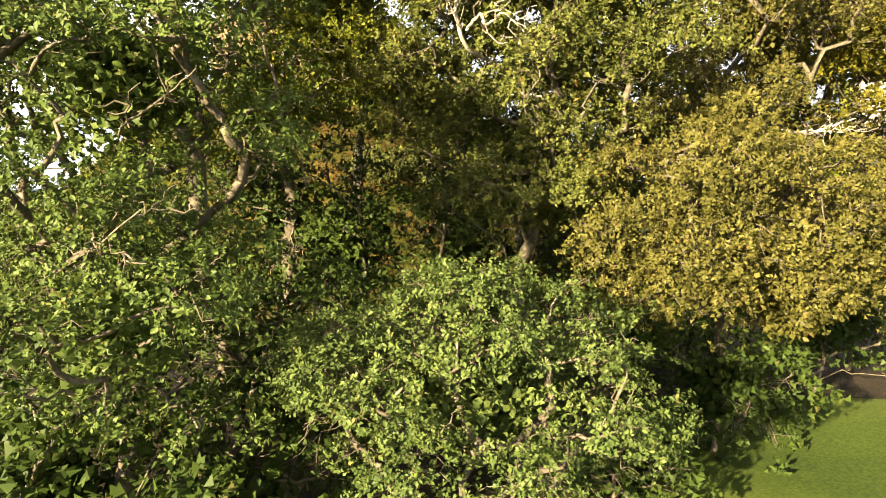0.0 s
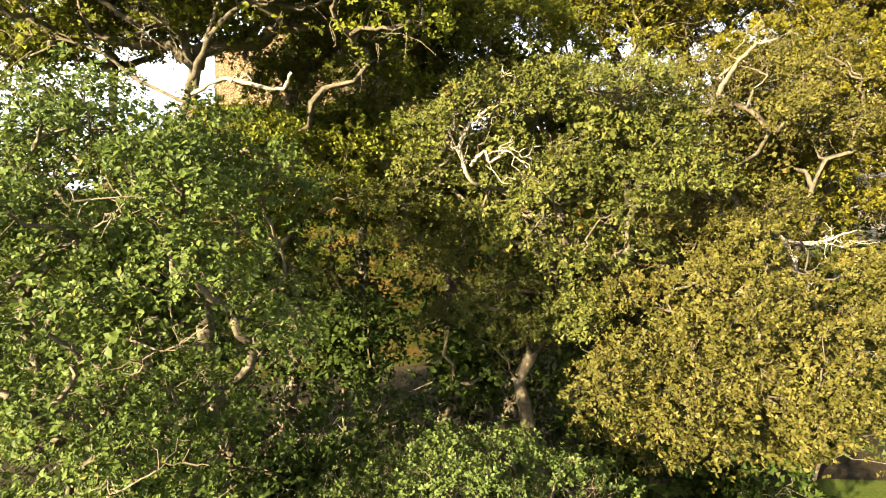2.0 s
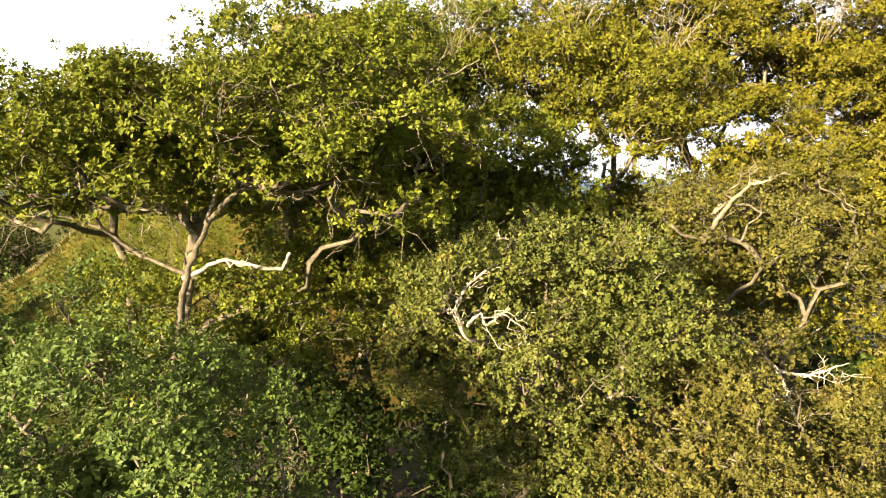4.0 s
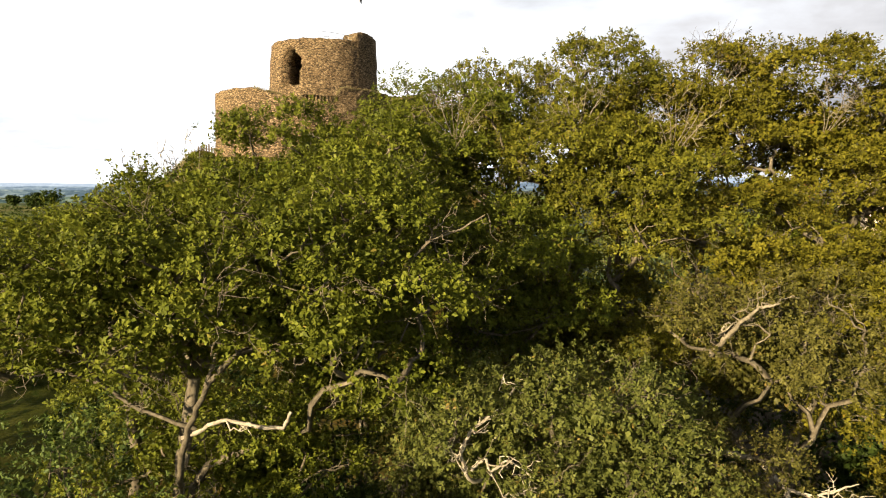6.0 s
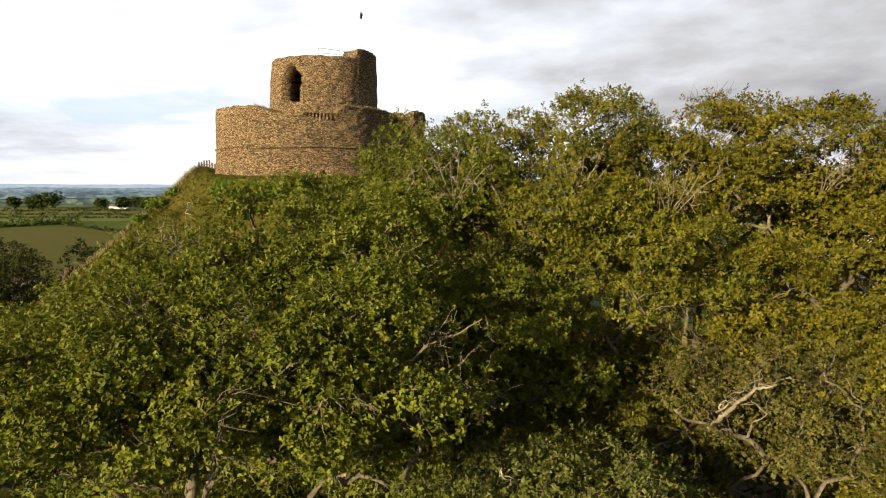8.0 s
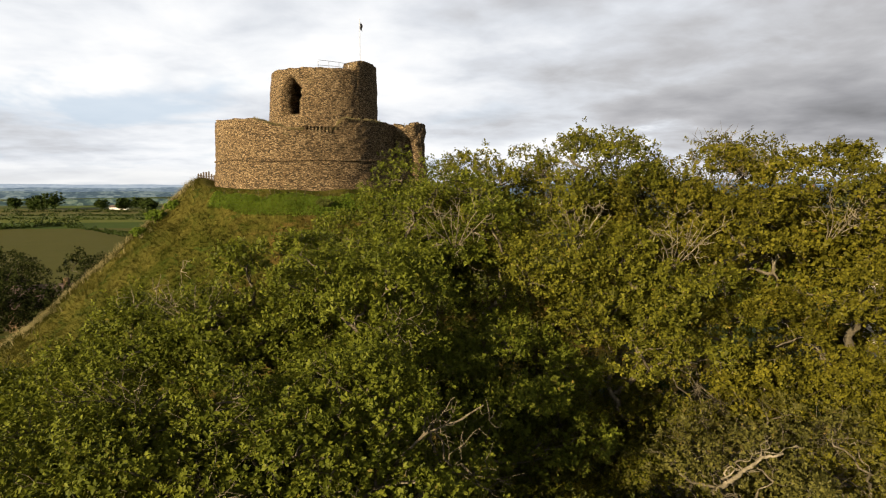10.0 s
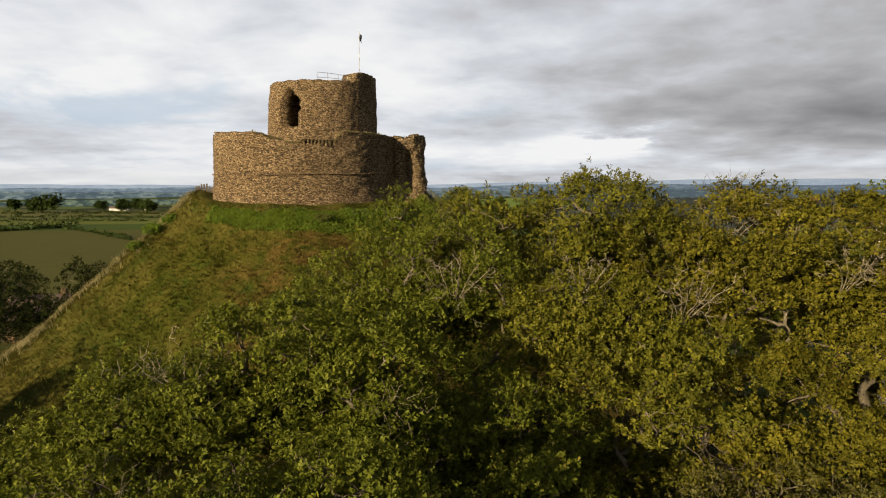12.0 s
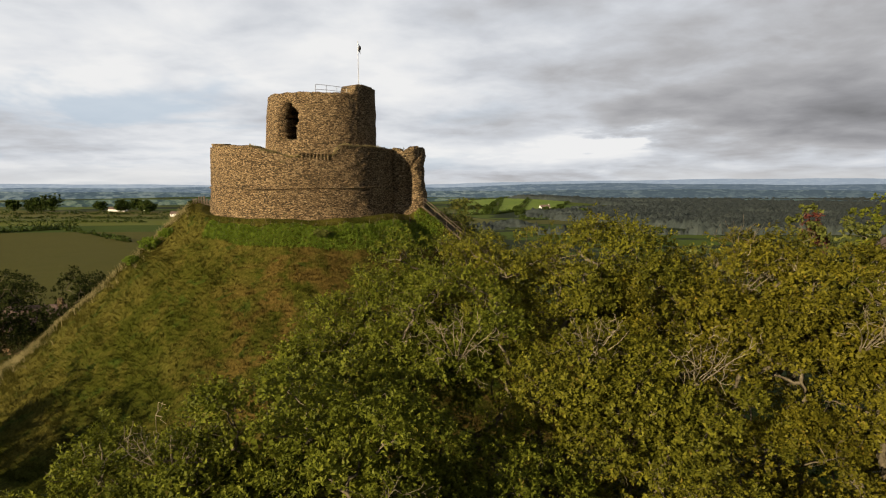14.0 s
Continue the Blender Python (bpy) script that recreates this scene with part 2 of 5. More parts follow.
def rough_grass(name, blades):
    """Long grass on the mound: green and straw, with a browner stretch and docks in patches."""
    m, nd, co = shell_nodes(name)
    fine = nd.noise(nd.scaled(co, 1.0, 1.0, 0.3), 4.5, 6.0, 0.6)
    mid = nd.noise(co, 0.75, 5.0, 0.6, 0.5)
    wide = nd.noise(co, 0.17, 4.0, 0.55, 0.6)
    sep = nd.add("ShaderNodeSeparateXYZ", Vector=co)
    shade = fine
    if blades:
        r = nd.add("ShaderNodeNewGeometry").outputs["Random Per Island"]
        shade = nd.math("ADD", nd.math("MULTIPLY", fine, 0.45), nd.math("ADD", nd.math("MULTIPLY", r, 0.34), 0.11))
    green = nd.ramp(shade, (0.3, (0.017, 0.022, 0.0026)), (0.5, (0.030, 0.034, 0.0043)), (0.72, (0.050, 0.054, 0.0087)))
    straw = nd.ramp(shade, (0.3, (0.041, 0.038, 0.0070)), (0.5, (0.070, 0.061, 0.0113)), (0.72, (0.121, 0.102, 0.0244)))
    rust = nd.ramp(shade, (0.3, (0.041, 0.030, 0.0070)), (0.5, (0.073, 0.050, 0.0122)), (0.72, (0.114, 0.082, 0.0218)))
    dock = nd.ramp(shade, (0.3, (0.014, 0.023, 0.0035)), (0.5, (0.027, 0.041, 0.0061)), (0.72, (0.046, 0.063, 0.0096)))
    # straw share rises with height, the top's sunlit gold put into the colour
    dry = nd.math("ADD", nd.math("ADD", nd.math("MULTIPLY", wide, 0.6), nd.math("MULTIPLY", mid, 0.4)), nd.math("ADD", nd.math("MULTIPLY", step(nd, sep.outputs[2], 6.0, 20.0), 0.12), nd.math("MULTIPLY", step(nd, sep.outputs[0], -30.0, -42.0), 0.12)))
    col = nd.mix(nd.math("MULTIPLY", step(nd, dry, 0.46, 0.72), 0.85), green, straw)
    side = nd.math("MULTIPLY", step(nd, sep.outputs[0], -27.0, -17.0), step(nd, sep.outputs[2], 19.5, 16.5))
    col = nd.mix(nd.math("MULTIPLY", side, step(nd, nd.noise(co, 0.35, 4.0, 0.6, 0.4), 0.42, 0.6)), col, rust)
    col = nd.mix(nd.math("MULTIPLY", step(nd, nd.noise(nd.scaled(co, 1.0, 1.0, 1.3), 0.5, 4.0, 0.65, 0.6), 0.56, 0.66), 0.85), col, dock)
    bp = nd.add("ShaderNodeBump", Height=nd.math("ADD", fine, mid), Strength=0.5, Distance=0.12)
    p = nd.add("ShaderNodeBsdfPrincipled", Roughness=0.95, Normal=bp.outputs[0])
    p.inputs["Specular IOR Level"].default_value = 0.03
    nd.put(p, "Base Color", col)
    if not blades:
        finish(nd, p.outputs[0])
        return m
    t = nd.add("ShaderNodeBsdfTranslucent", Color=col)
    mx = nd.add("ShaderNodeMixShader", Fac=0.5)
    nd.tree.links.new(p.outputs[0], mx.inputs[1])
    nd.tree.links.new(t.outputs[0], mx.inputs[2])
    finish(nd, mx.outputs[0])
    return m


def farmland():
    """Far fields: pasture, stubble and crops divided by dark hedges and small woods."""
    m, nd, co = shell_nodes("farmland")
    warp = nd.noise(co, 0.004, 3.0)
    base = nd.scaled(co, 0.0062, 0.0075, 0.0)
    add = nd.tree.nodes.new("ShaderNodeVectorMath")
    add.operation = "ADD"
    nd.put(add, "i0", base)
    nd.put(add, "i1", nd.scaled(warp, 1.4, 1.4, 0.0))
    cells = nd.add("ShaderNodeTexVoronoi", Vector=add.outputs[0], Scale=1.0)
    edge = nd.add("ShaderNodeTexVoronoi", Vector=add.outputs[0], Scale=1.0, feature="DISTANCE_TO_EDGE")
    r = nd.add("ShaderNodeSeparateColor", Color=cells.outputs["Color"]).outputs[0]
    g = nd.noise(co, 0.05, 5.0, 0.6)
    col = nd.ramp(r, (0.0, (0.04, 0.065, 0.014)), (0.3, (0.075, 0.11, 0.022)), (0.5, (0.085, 0.085, 0.03)), (0.65, (0.055, 0.09, 0.018)),
                  (0.82, (0.15, 0.13, 0.06)), (1.0, (0.075, 0.12, 0.022)))
    hedge = step(nd, edge.outputs["Distance"], 0.05, 0.02)
    sep = nd.add("ShaderNodeSeparateXYZ", Vector=co)
    lean = step(nd, sep.outputs[0], 20.0, 260.0)
    wood = step(nd, nd.math("ADD", nd.noise(co, 0.0035, 5.0, 0.6), nd.math("MULTIPLY", lean, 0.09)), 0.54, 0.57)
    col = nd.mix(nd.math("MAXIMUM", hedge, wood), col, (0.022, 0.031, 0.02, 1))
    # the nearer fields lie in long strips between planted hedges
    strip = nd.math("ADD", nd.math("ADD", sep.outputs[1], nd.math("MULTIPLY", sep.outputs[0], -0.12)), nd.math("MULTIPLY", g, 10.0))
    near = nd.ramp(nd.math("DIVIDE", strip, 1000.0), (0.0, (0.08, 0.08, 0.021)), (0.549, (0.086, 0.082, 0.022)), (0.551, (0.055, 0.085, 0.017)),
                   (0.634, (0.055, 0.085, 0.017)), (0.636, (0.12, 0.135, 0.03)), (0.719, (0.115, 0.13, 0.03)), (0.721, (0.09, 0.11, 0.03)), (0.85, (0.12, 0.115, 0.04)))
    left = nd.math("MULTIPLY", step(nd, sep.outputs[0], -20.0, -60.0), step(nd, sep.outputs[1], 960.0, 900.0))
    col = nd.mix(left, col, near)
    col = nd.mix(nd.math("MULTIPLY", g, 0.4), col, (0.03, 0.04, 0.012, 1))
    bp = nd.add("ShaderNodeBump", Height=nd.noise(co, 0.3, 5.0), Strength=0.4, Distance=1.0)
    p = nd.add("ShaderNodeBsdfPrincipled", Roughness=0.97, Normal=bp.outputs[0])
    p.inputs["Specular IOR Level"].default_value = 0.03
    nd.put(p, "Base Color", col)
    finish(nd, p.outputs[0])
    return m


GRASS, BLADES, FIELDS = rough_grass("rough_grass", False), rough_grass("grass_blades", True), farmland()


# ---- mesh helpers ----
def np_mesh(name, V, F, material, smooth=False):
    """A mesh from vertex and face arrays."""
    me = bpy.data.meshes.new(name)
    V, F = np.ascontiguousarray(V, np.float32), np.ascontiguousarray(F, np.int32)
    me.vertices.add(len(V))
    me.vertices.foreach_set("co", V.ravel())
    me.loops.add(F.size)
    me.loops.foreach_set("vertex_index", F.ravel())
    me.polygons.add(len(F))
    me.polygons.foreach_set("loop_start", np.arange(0, F.size, F.shape[1], dtype=np.int32))
    if smooth:
        me.polygons.foreach_set("use_smooth", np.ones(len(F), bool))
    me.update(calc_edges=True)
    me.validate()
    me.materials.append(material)
    return me


def thing(name, base, label, category, group="", kind=""):
    ob = new(name)
    ob.location = base
    ob.empty_display_size = 0.3
    ob["base"] = base
    return tagged(ob, label, category, group, kind)


def hang(ob, parent, label=""):
    """Puts a mesh, built in world places, under a thing or a part."""
    root = parent
    while root.parent:
        root = root.parent
    ob.parent = parent
    if parent.parent is None:
        ob.matrix_parent_inverse = Matrix.Translation(-Vector(root.location))
    return tagged(ob, label)


def part(name, bm, material, parent, label=""):
    me = bpy.data.meshes.new(name)
    bm.to_mesh(me)
    bm.free()
    me.materials.append(material)
    return hang(new(name, me), parent, label)


def np_part(name, V, F, material, parent, label="", smooth=False):
    return hang(new(name, np_mesh(name, V, F, material, smooth)), parent, label)


def box(bm, x0, x1, y0, y1, z0, z1, bevel=0.0):
    made = bmesh.ops.create_cube(bm, size=1.0, matrix=Matrix.LocRotScale(
        ((x0 + x1) / 2, (y0 + y1) / 2, (z0 + z1) / 2), None, (x1 - x0, y1 - y0, z1 - z0)))
    if bevel:
        edges = list({e for v in made["verts"] for e in v.link_edges})
        bmesh.ops.bevel(bm, geom=edges, offset=bevel, segments=1, affect="EDGES")


def tubes(paths, sides=5):
    """Tapered round branches along paths of (points, radii)."""
    Vs, Fs, off = [], [], 0
    ang = np.arange(sides) * 2 * np.pi / sides
    ca, sa = np.cos(ang), np.sin(ang)
    quad = np.stack([np.arange(sides), np.roll(np.arange(sides), -1)], 1)
    for P, R in paths:
        n = len(P)
        D = np.gradient(P, axis=0)
        D /= np.linalg.norm(D, axis=1, keepdims=True) + 1e-9
        ref = np.array([0.31, 0.77, 0.2]) if abs(D[0, 2]) > 0.7 else np.array([0.1, 0.05, 1.0])
        A = np.cross(D, ref)
        A /= np.linalg.norm(A, axis=1, keepdims=True) + 1e-9
        B = np.cross(D, A)
        ring = P[:, None] + np.asarray(R)[:, None, None] * (ca[None, :, None] * A[:, None] + sa[None, :, None] * B[:, None])
        Vs.append(ring.reshape(-1, 3))
        for i in range(n - 1):
            a, b = off + i * sides, off + (i + 1) * sides
            Fs.append(np.stack([a + quad[:, 0], a + quad[:, 1], b + quad[:, 1], b + quad[:, 0]], 1))
        off += n * sides
    return np.concatenate(Vs), np.concatenate(Fs)


def crooked(rng, a, b, n=7, wander=0.12, sag=0.0, up=0.0):
    """A bent path from a to b, as branches grow."""
    a, b = np.asarray(a, float), np.asarray(b, float)
    L = np.linalg.norm(b - a)
    s = np.linspace(0, 1, n)[:, None]
    w = np.cumsum(rng.normal(0, 1, (n, 3)), 0)
    w = w - s * w[-1]
    P = a + (b - a) * s + w * wander * L / math.sqrt(n)
    P[:, 2] += (np.sin(s[:, 0] * np.pi)) * L * (up - sag)
    P[0], P[-1] = a, b
    return P


def unit(v):
    return v / (np.linalg.norm(v, axis=-1, keepdims=True) + 1e-9)


def leaves(rng, C, A, per, length, spread, width=0.5):
    """Sprays of folded leaves: per leaves round each centre C, along its axis A."""
    n = len(C)
    C, A = np.repeat(C, per, 0), np.repeat(A, per, 0)
    side = unit(np.cross(A, rng.normal(size=(n * per, 3))))
    s = rng.uniform(-1, 0.6, (n * per, 1))
    root = C + A * s * spread + side * spread * 0.25 * rng.uniform(0, 1, (n * per, 1))
    way = unit(A * rng.uniform(0.1, 0.9, (n * per, 1)) + side * rng.uniform(0.5, 1.2, (n * per, 1)) + rng.normal(0, 0.25, (n * per, 3)))
    flatn = unit(np.array([0, 0, 0.65]) + rng.normal(0, 0.5, (n * per, 3)) + 0.85 * A)
    across = unit(np.cross(way, flatn))
    nor = np.cross(across, way)
    L = length * rng.uniform(0.65, 1.25, (n * per, 1))
    W = L * width * 0.5
    V = np.empty((n * per, 4, 3))
    V[:, 0] = root
    V[:, 1] = root + way * L * 0.45 + across * W + nor * L * 0.12
    V[:, 2] = root + way * L - nor * L * 0.10
    V[:, 3] = root + way * L * 0.45 - across * W + nor * L * 0.12
    i = np.arange(n * per)[:, None] * 4
    F = np.concatenate([i + np.array([[0, 1, 2]]), i + np.array([[0, 2, 3]])], 1).reshape(-1, 3)
    return V.reshape(-1, 3), F


def tufts(rng, C, A, reach, n, length, kite=True):
    """Rounded tufts of small leaves, n round each centre C, turned towards its axis A."""
    m = len(C)
    C, A, R = np.repeat(C, n, 0), np.repeat(A, n, 0), np.repeat(reach, n)[:, None]
    N = m * n
    d = unit(rng.normal(size=(N, 3)) + A * 0.9)
    root = C + d * R * rng.uniform(0.4, 1.05, (N, 1)) * np.array([1, 1, 0.8])
    way = unit(d * 0.6 + rng.normal(0, 0.6, (N, 3)))
    face = unit(A * 0.6 + d * 0.9 + np.array([0, 0, 0.2]) + rng.normal(0, 0.3, (N, 3)))
    across = unit(np.cross(way, face))
    nor = np.cross(across, way)
    L = length * rng.uniform(0.6, 1.3, (N, 1))
    W = L * 0.32
    if kite:
        V = np.empty((N, 4, 3))
        V[:, 0] = root
        V[:, 1] = root + way * L * 0.5 + across * W + nor * L * 0.1
        V[:, 2] = root + way * L - nor * L * 0.08
        V[:, 3] = root + way * L * 0.5 - across * W + nor * L * 0.1
        i = np.arange(N)[:, None] * 4
        F = np.concatenate([i + np.array([[0, 1, 2]]), i + np.array([[0, 2, 3]])], 1).reshape(-1, 3)
    else:
        V = np.empty((N, 3, 3))
        V[:, 0] = root - way * L * 0.25
        V[:, 1] = root + way * L * 0.35 + across * W * 1.5
        V[:, 2] = root + way * L * 0.75 - across * W * 0.6
        F = np.arange(N * 3).reshape(-1, 3)
    return V.reshape(-1, 3), F


def rosettes(rng, C, A, n, length, kite=True):
    """Twig-end rosettes of oak leaves: n leaves spreading round each axis A from its centre C."""
    C, A = np.repeat(C, n, 0), np.repeat(A, n, 0)
    N = len(C)
    side = unit(np.cross(A, rng.normal(size=(N, 3))))
    lift = rng.uniform(-0.1, 1.0, (N, 1))
    way = unit(side * np.cos(lift) + A * np.sin(lift) + rng.normal(0, 0.18, (N, 3)))
    root = C - A * length * rng.uniform(0.0, 1.5, (N, 1)) + side * length * 0.12
    face = unit(A + rng.normal(0, 0.33, (N, 3)))
    across = unit(np.cross(way, face))
    nor = np.cross(across, way)
    L = length * rng.uniform(0.6, 1.3, (N, 1))
    W = L * 0.29
    V = np.empty((N, 4 if kite else 3, 3))
    V[:, 0] = root
    if kite:
        V[:, 1] = root + way * L * 0.6 + across * W + nor * L * 0.1
        V[:, 2] = root + way * L - nor * L * 0.1
        V[:, 3] = root + way * L * 0.6 - across * W + nor * L * 0.1
        i = np.arange(N)[:, None] * 4
        F = np.concatenate([i + np.array([[0, 1, 2]]), i + np.array([[0, 2, 3]])], 1).reshape(-1, 3)
    else:
        V[:, 1] = root + way * L * 0.62 + across * W * 1.35
        V[:, 2] = root + way * L - across * W * 0.55
        F = np.arange(N * 3).reshape(-1, 3)
    return V.reshape(-1, 3), F


def sphere_points(rng, n):
    k = np.arange(n) + 0.5
    ph, th = np.arccos(1 - 2 * k / n), np.pi * (1 + 5 ** 0.5) * k + rng.uniform(0, 6)
    P = np.stack([np.cos(th) * np.sin(ph), np.sin(th) * np.sin(ph), np.cos(ph)], 1)
    return unit(P + rng.normal(0, 0.25, P.shape))


# places where bare branches spread among the leaves
FANS = [(10.0, 23.5, 21.3), (7.6, 20.9, 19.2), (4.5, 21.7, 19.6), (0.4, 22.0, 19.6), (13.4, 21.9, 20.0), (-7.1, 18.4, 17.6)]
# open hollows in the canopy where limbs show: centre, half sizes and the share of leaves left in them
HOLLOWS = [(-4.3, 11.7, 13.4, 1.6, 1.8, 0.8, 0.3), (-9.0, 14.0, 13.7, 3.8, 7.0, 0.7, 0.55), (-2.0, 12.0, 14.0, 1.2, 1.5, 0.35, 0.2), (0.7, 12.4, 11.5, 0.8, 1.8, 0.9, 0.06),
           (2.4, 13.4, 9.9, 0.9, 1.9, 0.4, 0.06), (9.0, 14.6, 9.1, 1.3, 3.0, 0.8, 0.05), (9.7, 14.0, 7.3, 0.5, 2.6, 1.3, 0.1), (7.7, 15.0, 13.4, 0.75, 1.8, 1.0, 0.05),
           (-0.1, 14.2, 16.4, 1.0, 1.2, 0.4, 0.2), (-4.6, 9.0, 10.2, 0.7, 3.0, 0.35, 0.3), (-3.6, 8.0, 8.6, 0.5, 2.0, 0.4, 0.3)]
HOLLOWS += [(x, y - 0.1, z, 0.7, 0.8, 0.5, 0.5) for x, y, z in FANS]


def make_tree(name, label, base, crowns, seed, leaf, lobe_r=0.86, sprays=116, per=10, length=0.124, kite=False, tuft=None, twigs=2, trunk_r=0.28,
              bark=None, droop=0.0, bare=0.03, category="tree", group="", front=True, core=0.5, crowd=1.12, void=-0.4, wood=0.022):
    """A broadleaved tree: trunk, limbs growing to clumps, twigs, and sprays of single leaves on the clumps.
    crowns: ellipsoids (centre, radii, number of clumps) that the clumps fill."""
    rng = np.random.default_rng(seed)
    bark = bark or BARK
    root = thing(name, base, label, category, group)
    base = np.array(base, float)
    mid = np.mean([np.array(c[0], float) for c in crowns], 0)
    lobes = []
    for c, r, n in crowns:
        c, r = np.array(c, float), np.array(r, float)
        n = int(n * crowd)
        d = sphere_points(rng, n)
        inner = np.where(rng.uniform(size=(n, 1)) < 0.22, 0.55, 0.9) * rng.uniform(0.86, 1.06, (n, 1))
        for k, q in enumerate(d):
            p = c + r * q * inner[k]
            if tuft is None:
                # boughs stand out and hollows sink in between them
                swell = noise.noise(Vector(p) * 0.5 + Vector((seed * 1.9, 7.0, 0)))
                p = c + r * q * inner[k] * (1 + (0.24 if q[2] < 0.5 else 0.08) * swell)
                if q[2] < -0.3 and k % 2:
                    continue
            if q[2] > 0.55 or noise.noise(Vector(p) * 0.42 + Vector((seed * 3.7, 0, 0))) > void:
                lobes.append((p, lobe_r * rng.uniform(0.6, 1.25), q))
    # trunk
    top = np.array([mid[0] * 0.75 + base[0] * 0.25, mid[1] * 0.75 + base[1] * 0.25, base[2] + (mid[2] - base[2]) * 0.95])
    TP = crooked(rng, base - np.array([0, 0, 0.4]), top, 10, 0.07)
    h = np.linspace(0, 1, 10)
    V, F = tubes([(TP, trunk_r * (0.7 * np.exp(-h * 9) + 1 - 0.62 * h))], 9)
    np_part("trunk", V, F, bark, root, smooth=True)
    # limbs, by joining each clump to the nearest wood
    nodes = [(p, -1) for p in TP[4:]]
    kids, segs = [], []
    axis = base + (top - base)
    order = np.argsort([np.linalg.norm(l[0] - axis * np.array([1, 1, 0.9])) for l in lobes])
    for k in order:
        p = lobes[k][0]
        Q = np.array([q for q, _ in nodes])
        dist = np.linalg.norm(Q - p, axis=1) + np.maximum(0, Q[:, 2] - p[2] + 0.4) * 1.2
        j = int(np.argmin(dist))
        path = crooked(rng, Q[j], p, 6, 0.16, sag=0.02, up=0.03)
        segs.append([path, nodes[j][1], 1])
        i = len(segs) - 1
        up_i = nodes[j][1]
        while up_i >= 0:
            segs[up_i][2] += 1
            up_i = segs[up_i][1]
        nodes += [(q, i) for q in path[3:]]
    big = [(s[0], np.linspace(1.0, 0.72, 6) * (wood * math.sqrt(s[2]) + 0.012)) for s in segs]
    heavy = sorted(range(len(segs)), key=lambda i: -segs[i][2])[:7]
    for i in heavy:
        V, F = tubes([big[i]], 7)
        np_part("limb", V, F, bark, root, smooth=True)
    fine = [b for i, b in enumerate(big) if i not in heavy]
    C, A = [], []
    squash = np.array([1.15, 1.15, 0.85] if tuft else [1.12, 1.12, 0.82])
    for p, r, q in lobes:
        k = int(sprays * (r / lobe_r) ** 2)
        if front and (p[1] > mid[1] + 1.5 or q[1] > 0.45):
            k = int(k * 0.4)
        twiggy = rng.uniform() < bare
        if twiggy:
            k = k // 4
        d = unit(rng.normal(size=(k, 3)) + 0.7 * q + np.array([0, -0.1, 0.3]))
        if tuft is None:
            d = d[d[:, 2] > -0.2 - droop]
            k = len(d)
        lump_ = 1 + 0.2 * np.sin(d @ rng.normal(0, 3.2, 3) + 1.0) + 0.13 * np.sin(d @ rng.normal(0, 6.0, 3))
        rad = r * lump_[:, None] * np.clip(rng.normal(0.92, 0.14, (k, 1)), 0.4, 1.25)
        C.append(p + d * rad * squash)
        A.append(unit(d + np.array([0, 0, 0.35 - droop]) + rng.normal(0, 0.35, (k, 3))))
        for e in range(9 if twiggy else twigs):
            w = unit(q * 0.8 + rng.normal(0, 0.75, 3) + np.array([0, -0.1, 0.35]))
            reach = r * rng.uniform(0.85, 1.2) * (1.25 if twiggy else 1)
            P = crooked(rng, p - q * 0.15, p + w * reach * squash, 5, 0.22, up=0.05)
            fine.append((P, np.linspace(0.014, 0.004, 5)))
            for f in range(2 if twiggy else 1):
                P2 = crooked(rng, P[2 + f], P[2 + f] + unit(w + rng.normal(0, 0.6, 3)) * reach * 0.55, 4, 0.2)
                fine.append((P2, np.linspace(0.01, 0.004, 4)))
    V, F = tubes(fine, 3)
    np_part("twigwork", V, F, bark, root, "fine branches and twigs", True)["kind"] = "stuff"
    C, A = np.concatenate(C), np.concatenate(A)

    def open_up(P):
        ok = np.ones(len(P), bool)
        for hx, hy, hz, rx, ry, rz, left in HOLLOWS:
            ok &= (((P[:, 0] - hx) / rx) ** 2 + ((P[:, 1] - hy) / ry) ** 2 + ((P[:, 2] - hz) / rz) ** 2 > 1) | (rng.uniform(size=len(P)) < left)
        return ok

    ok = open_up(C)
    C, A = C[ok], A[ok]
    if tuft is None:
        V, F = rosettes(rng, C, A, per, length, kite)
    else:
        V, F = tufts(rng, C, A, tuft * rng.uniform(0.65, 1.3, len(C)), per, length, kite)
    for c, r, n in crowns:
        m = int(n * 20 * core)
        d = unit(rng.normal(size=(m, 3)))
        inner = np.array(c) + np.array(r) * d * rng.uniform(0.05, 0.5, (m, 1))
        inner = inner[open_up(inner)]
        V2, F2 = leaves(rng, inner, unit(rng.normal(size=(len(inner), 3))), 4, max(0.16, length * 1.6), max(0.25, length), 0.8)
        F = np.concatenate([F, F2 + len(V)])
        V = np.concatenate([V, V2])
    np_part("crown", V, F, leaf, root)["kind"] = "stuff"
    return root


# ---- ground: one sheet with the mound, the bailey lawn and far hills ----
MX, MY = -18.5, 87.0     # centre of the mound
TOP = 20.6


def lump(x, y, s, seed=0.0):
    return np.sin(x * s + seed) * np.cos(y * s * 1.13 + seed * 2.1) + 0.5 * np.sin(x * s * 2.3 + y * s * 1.7 + seed * 3.3)


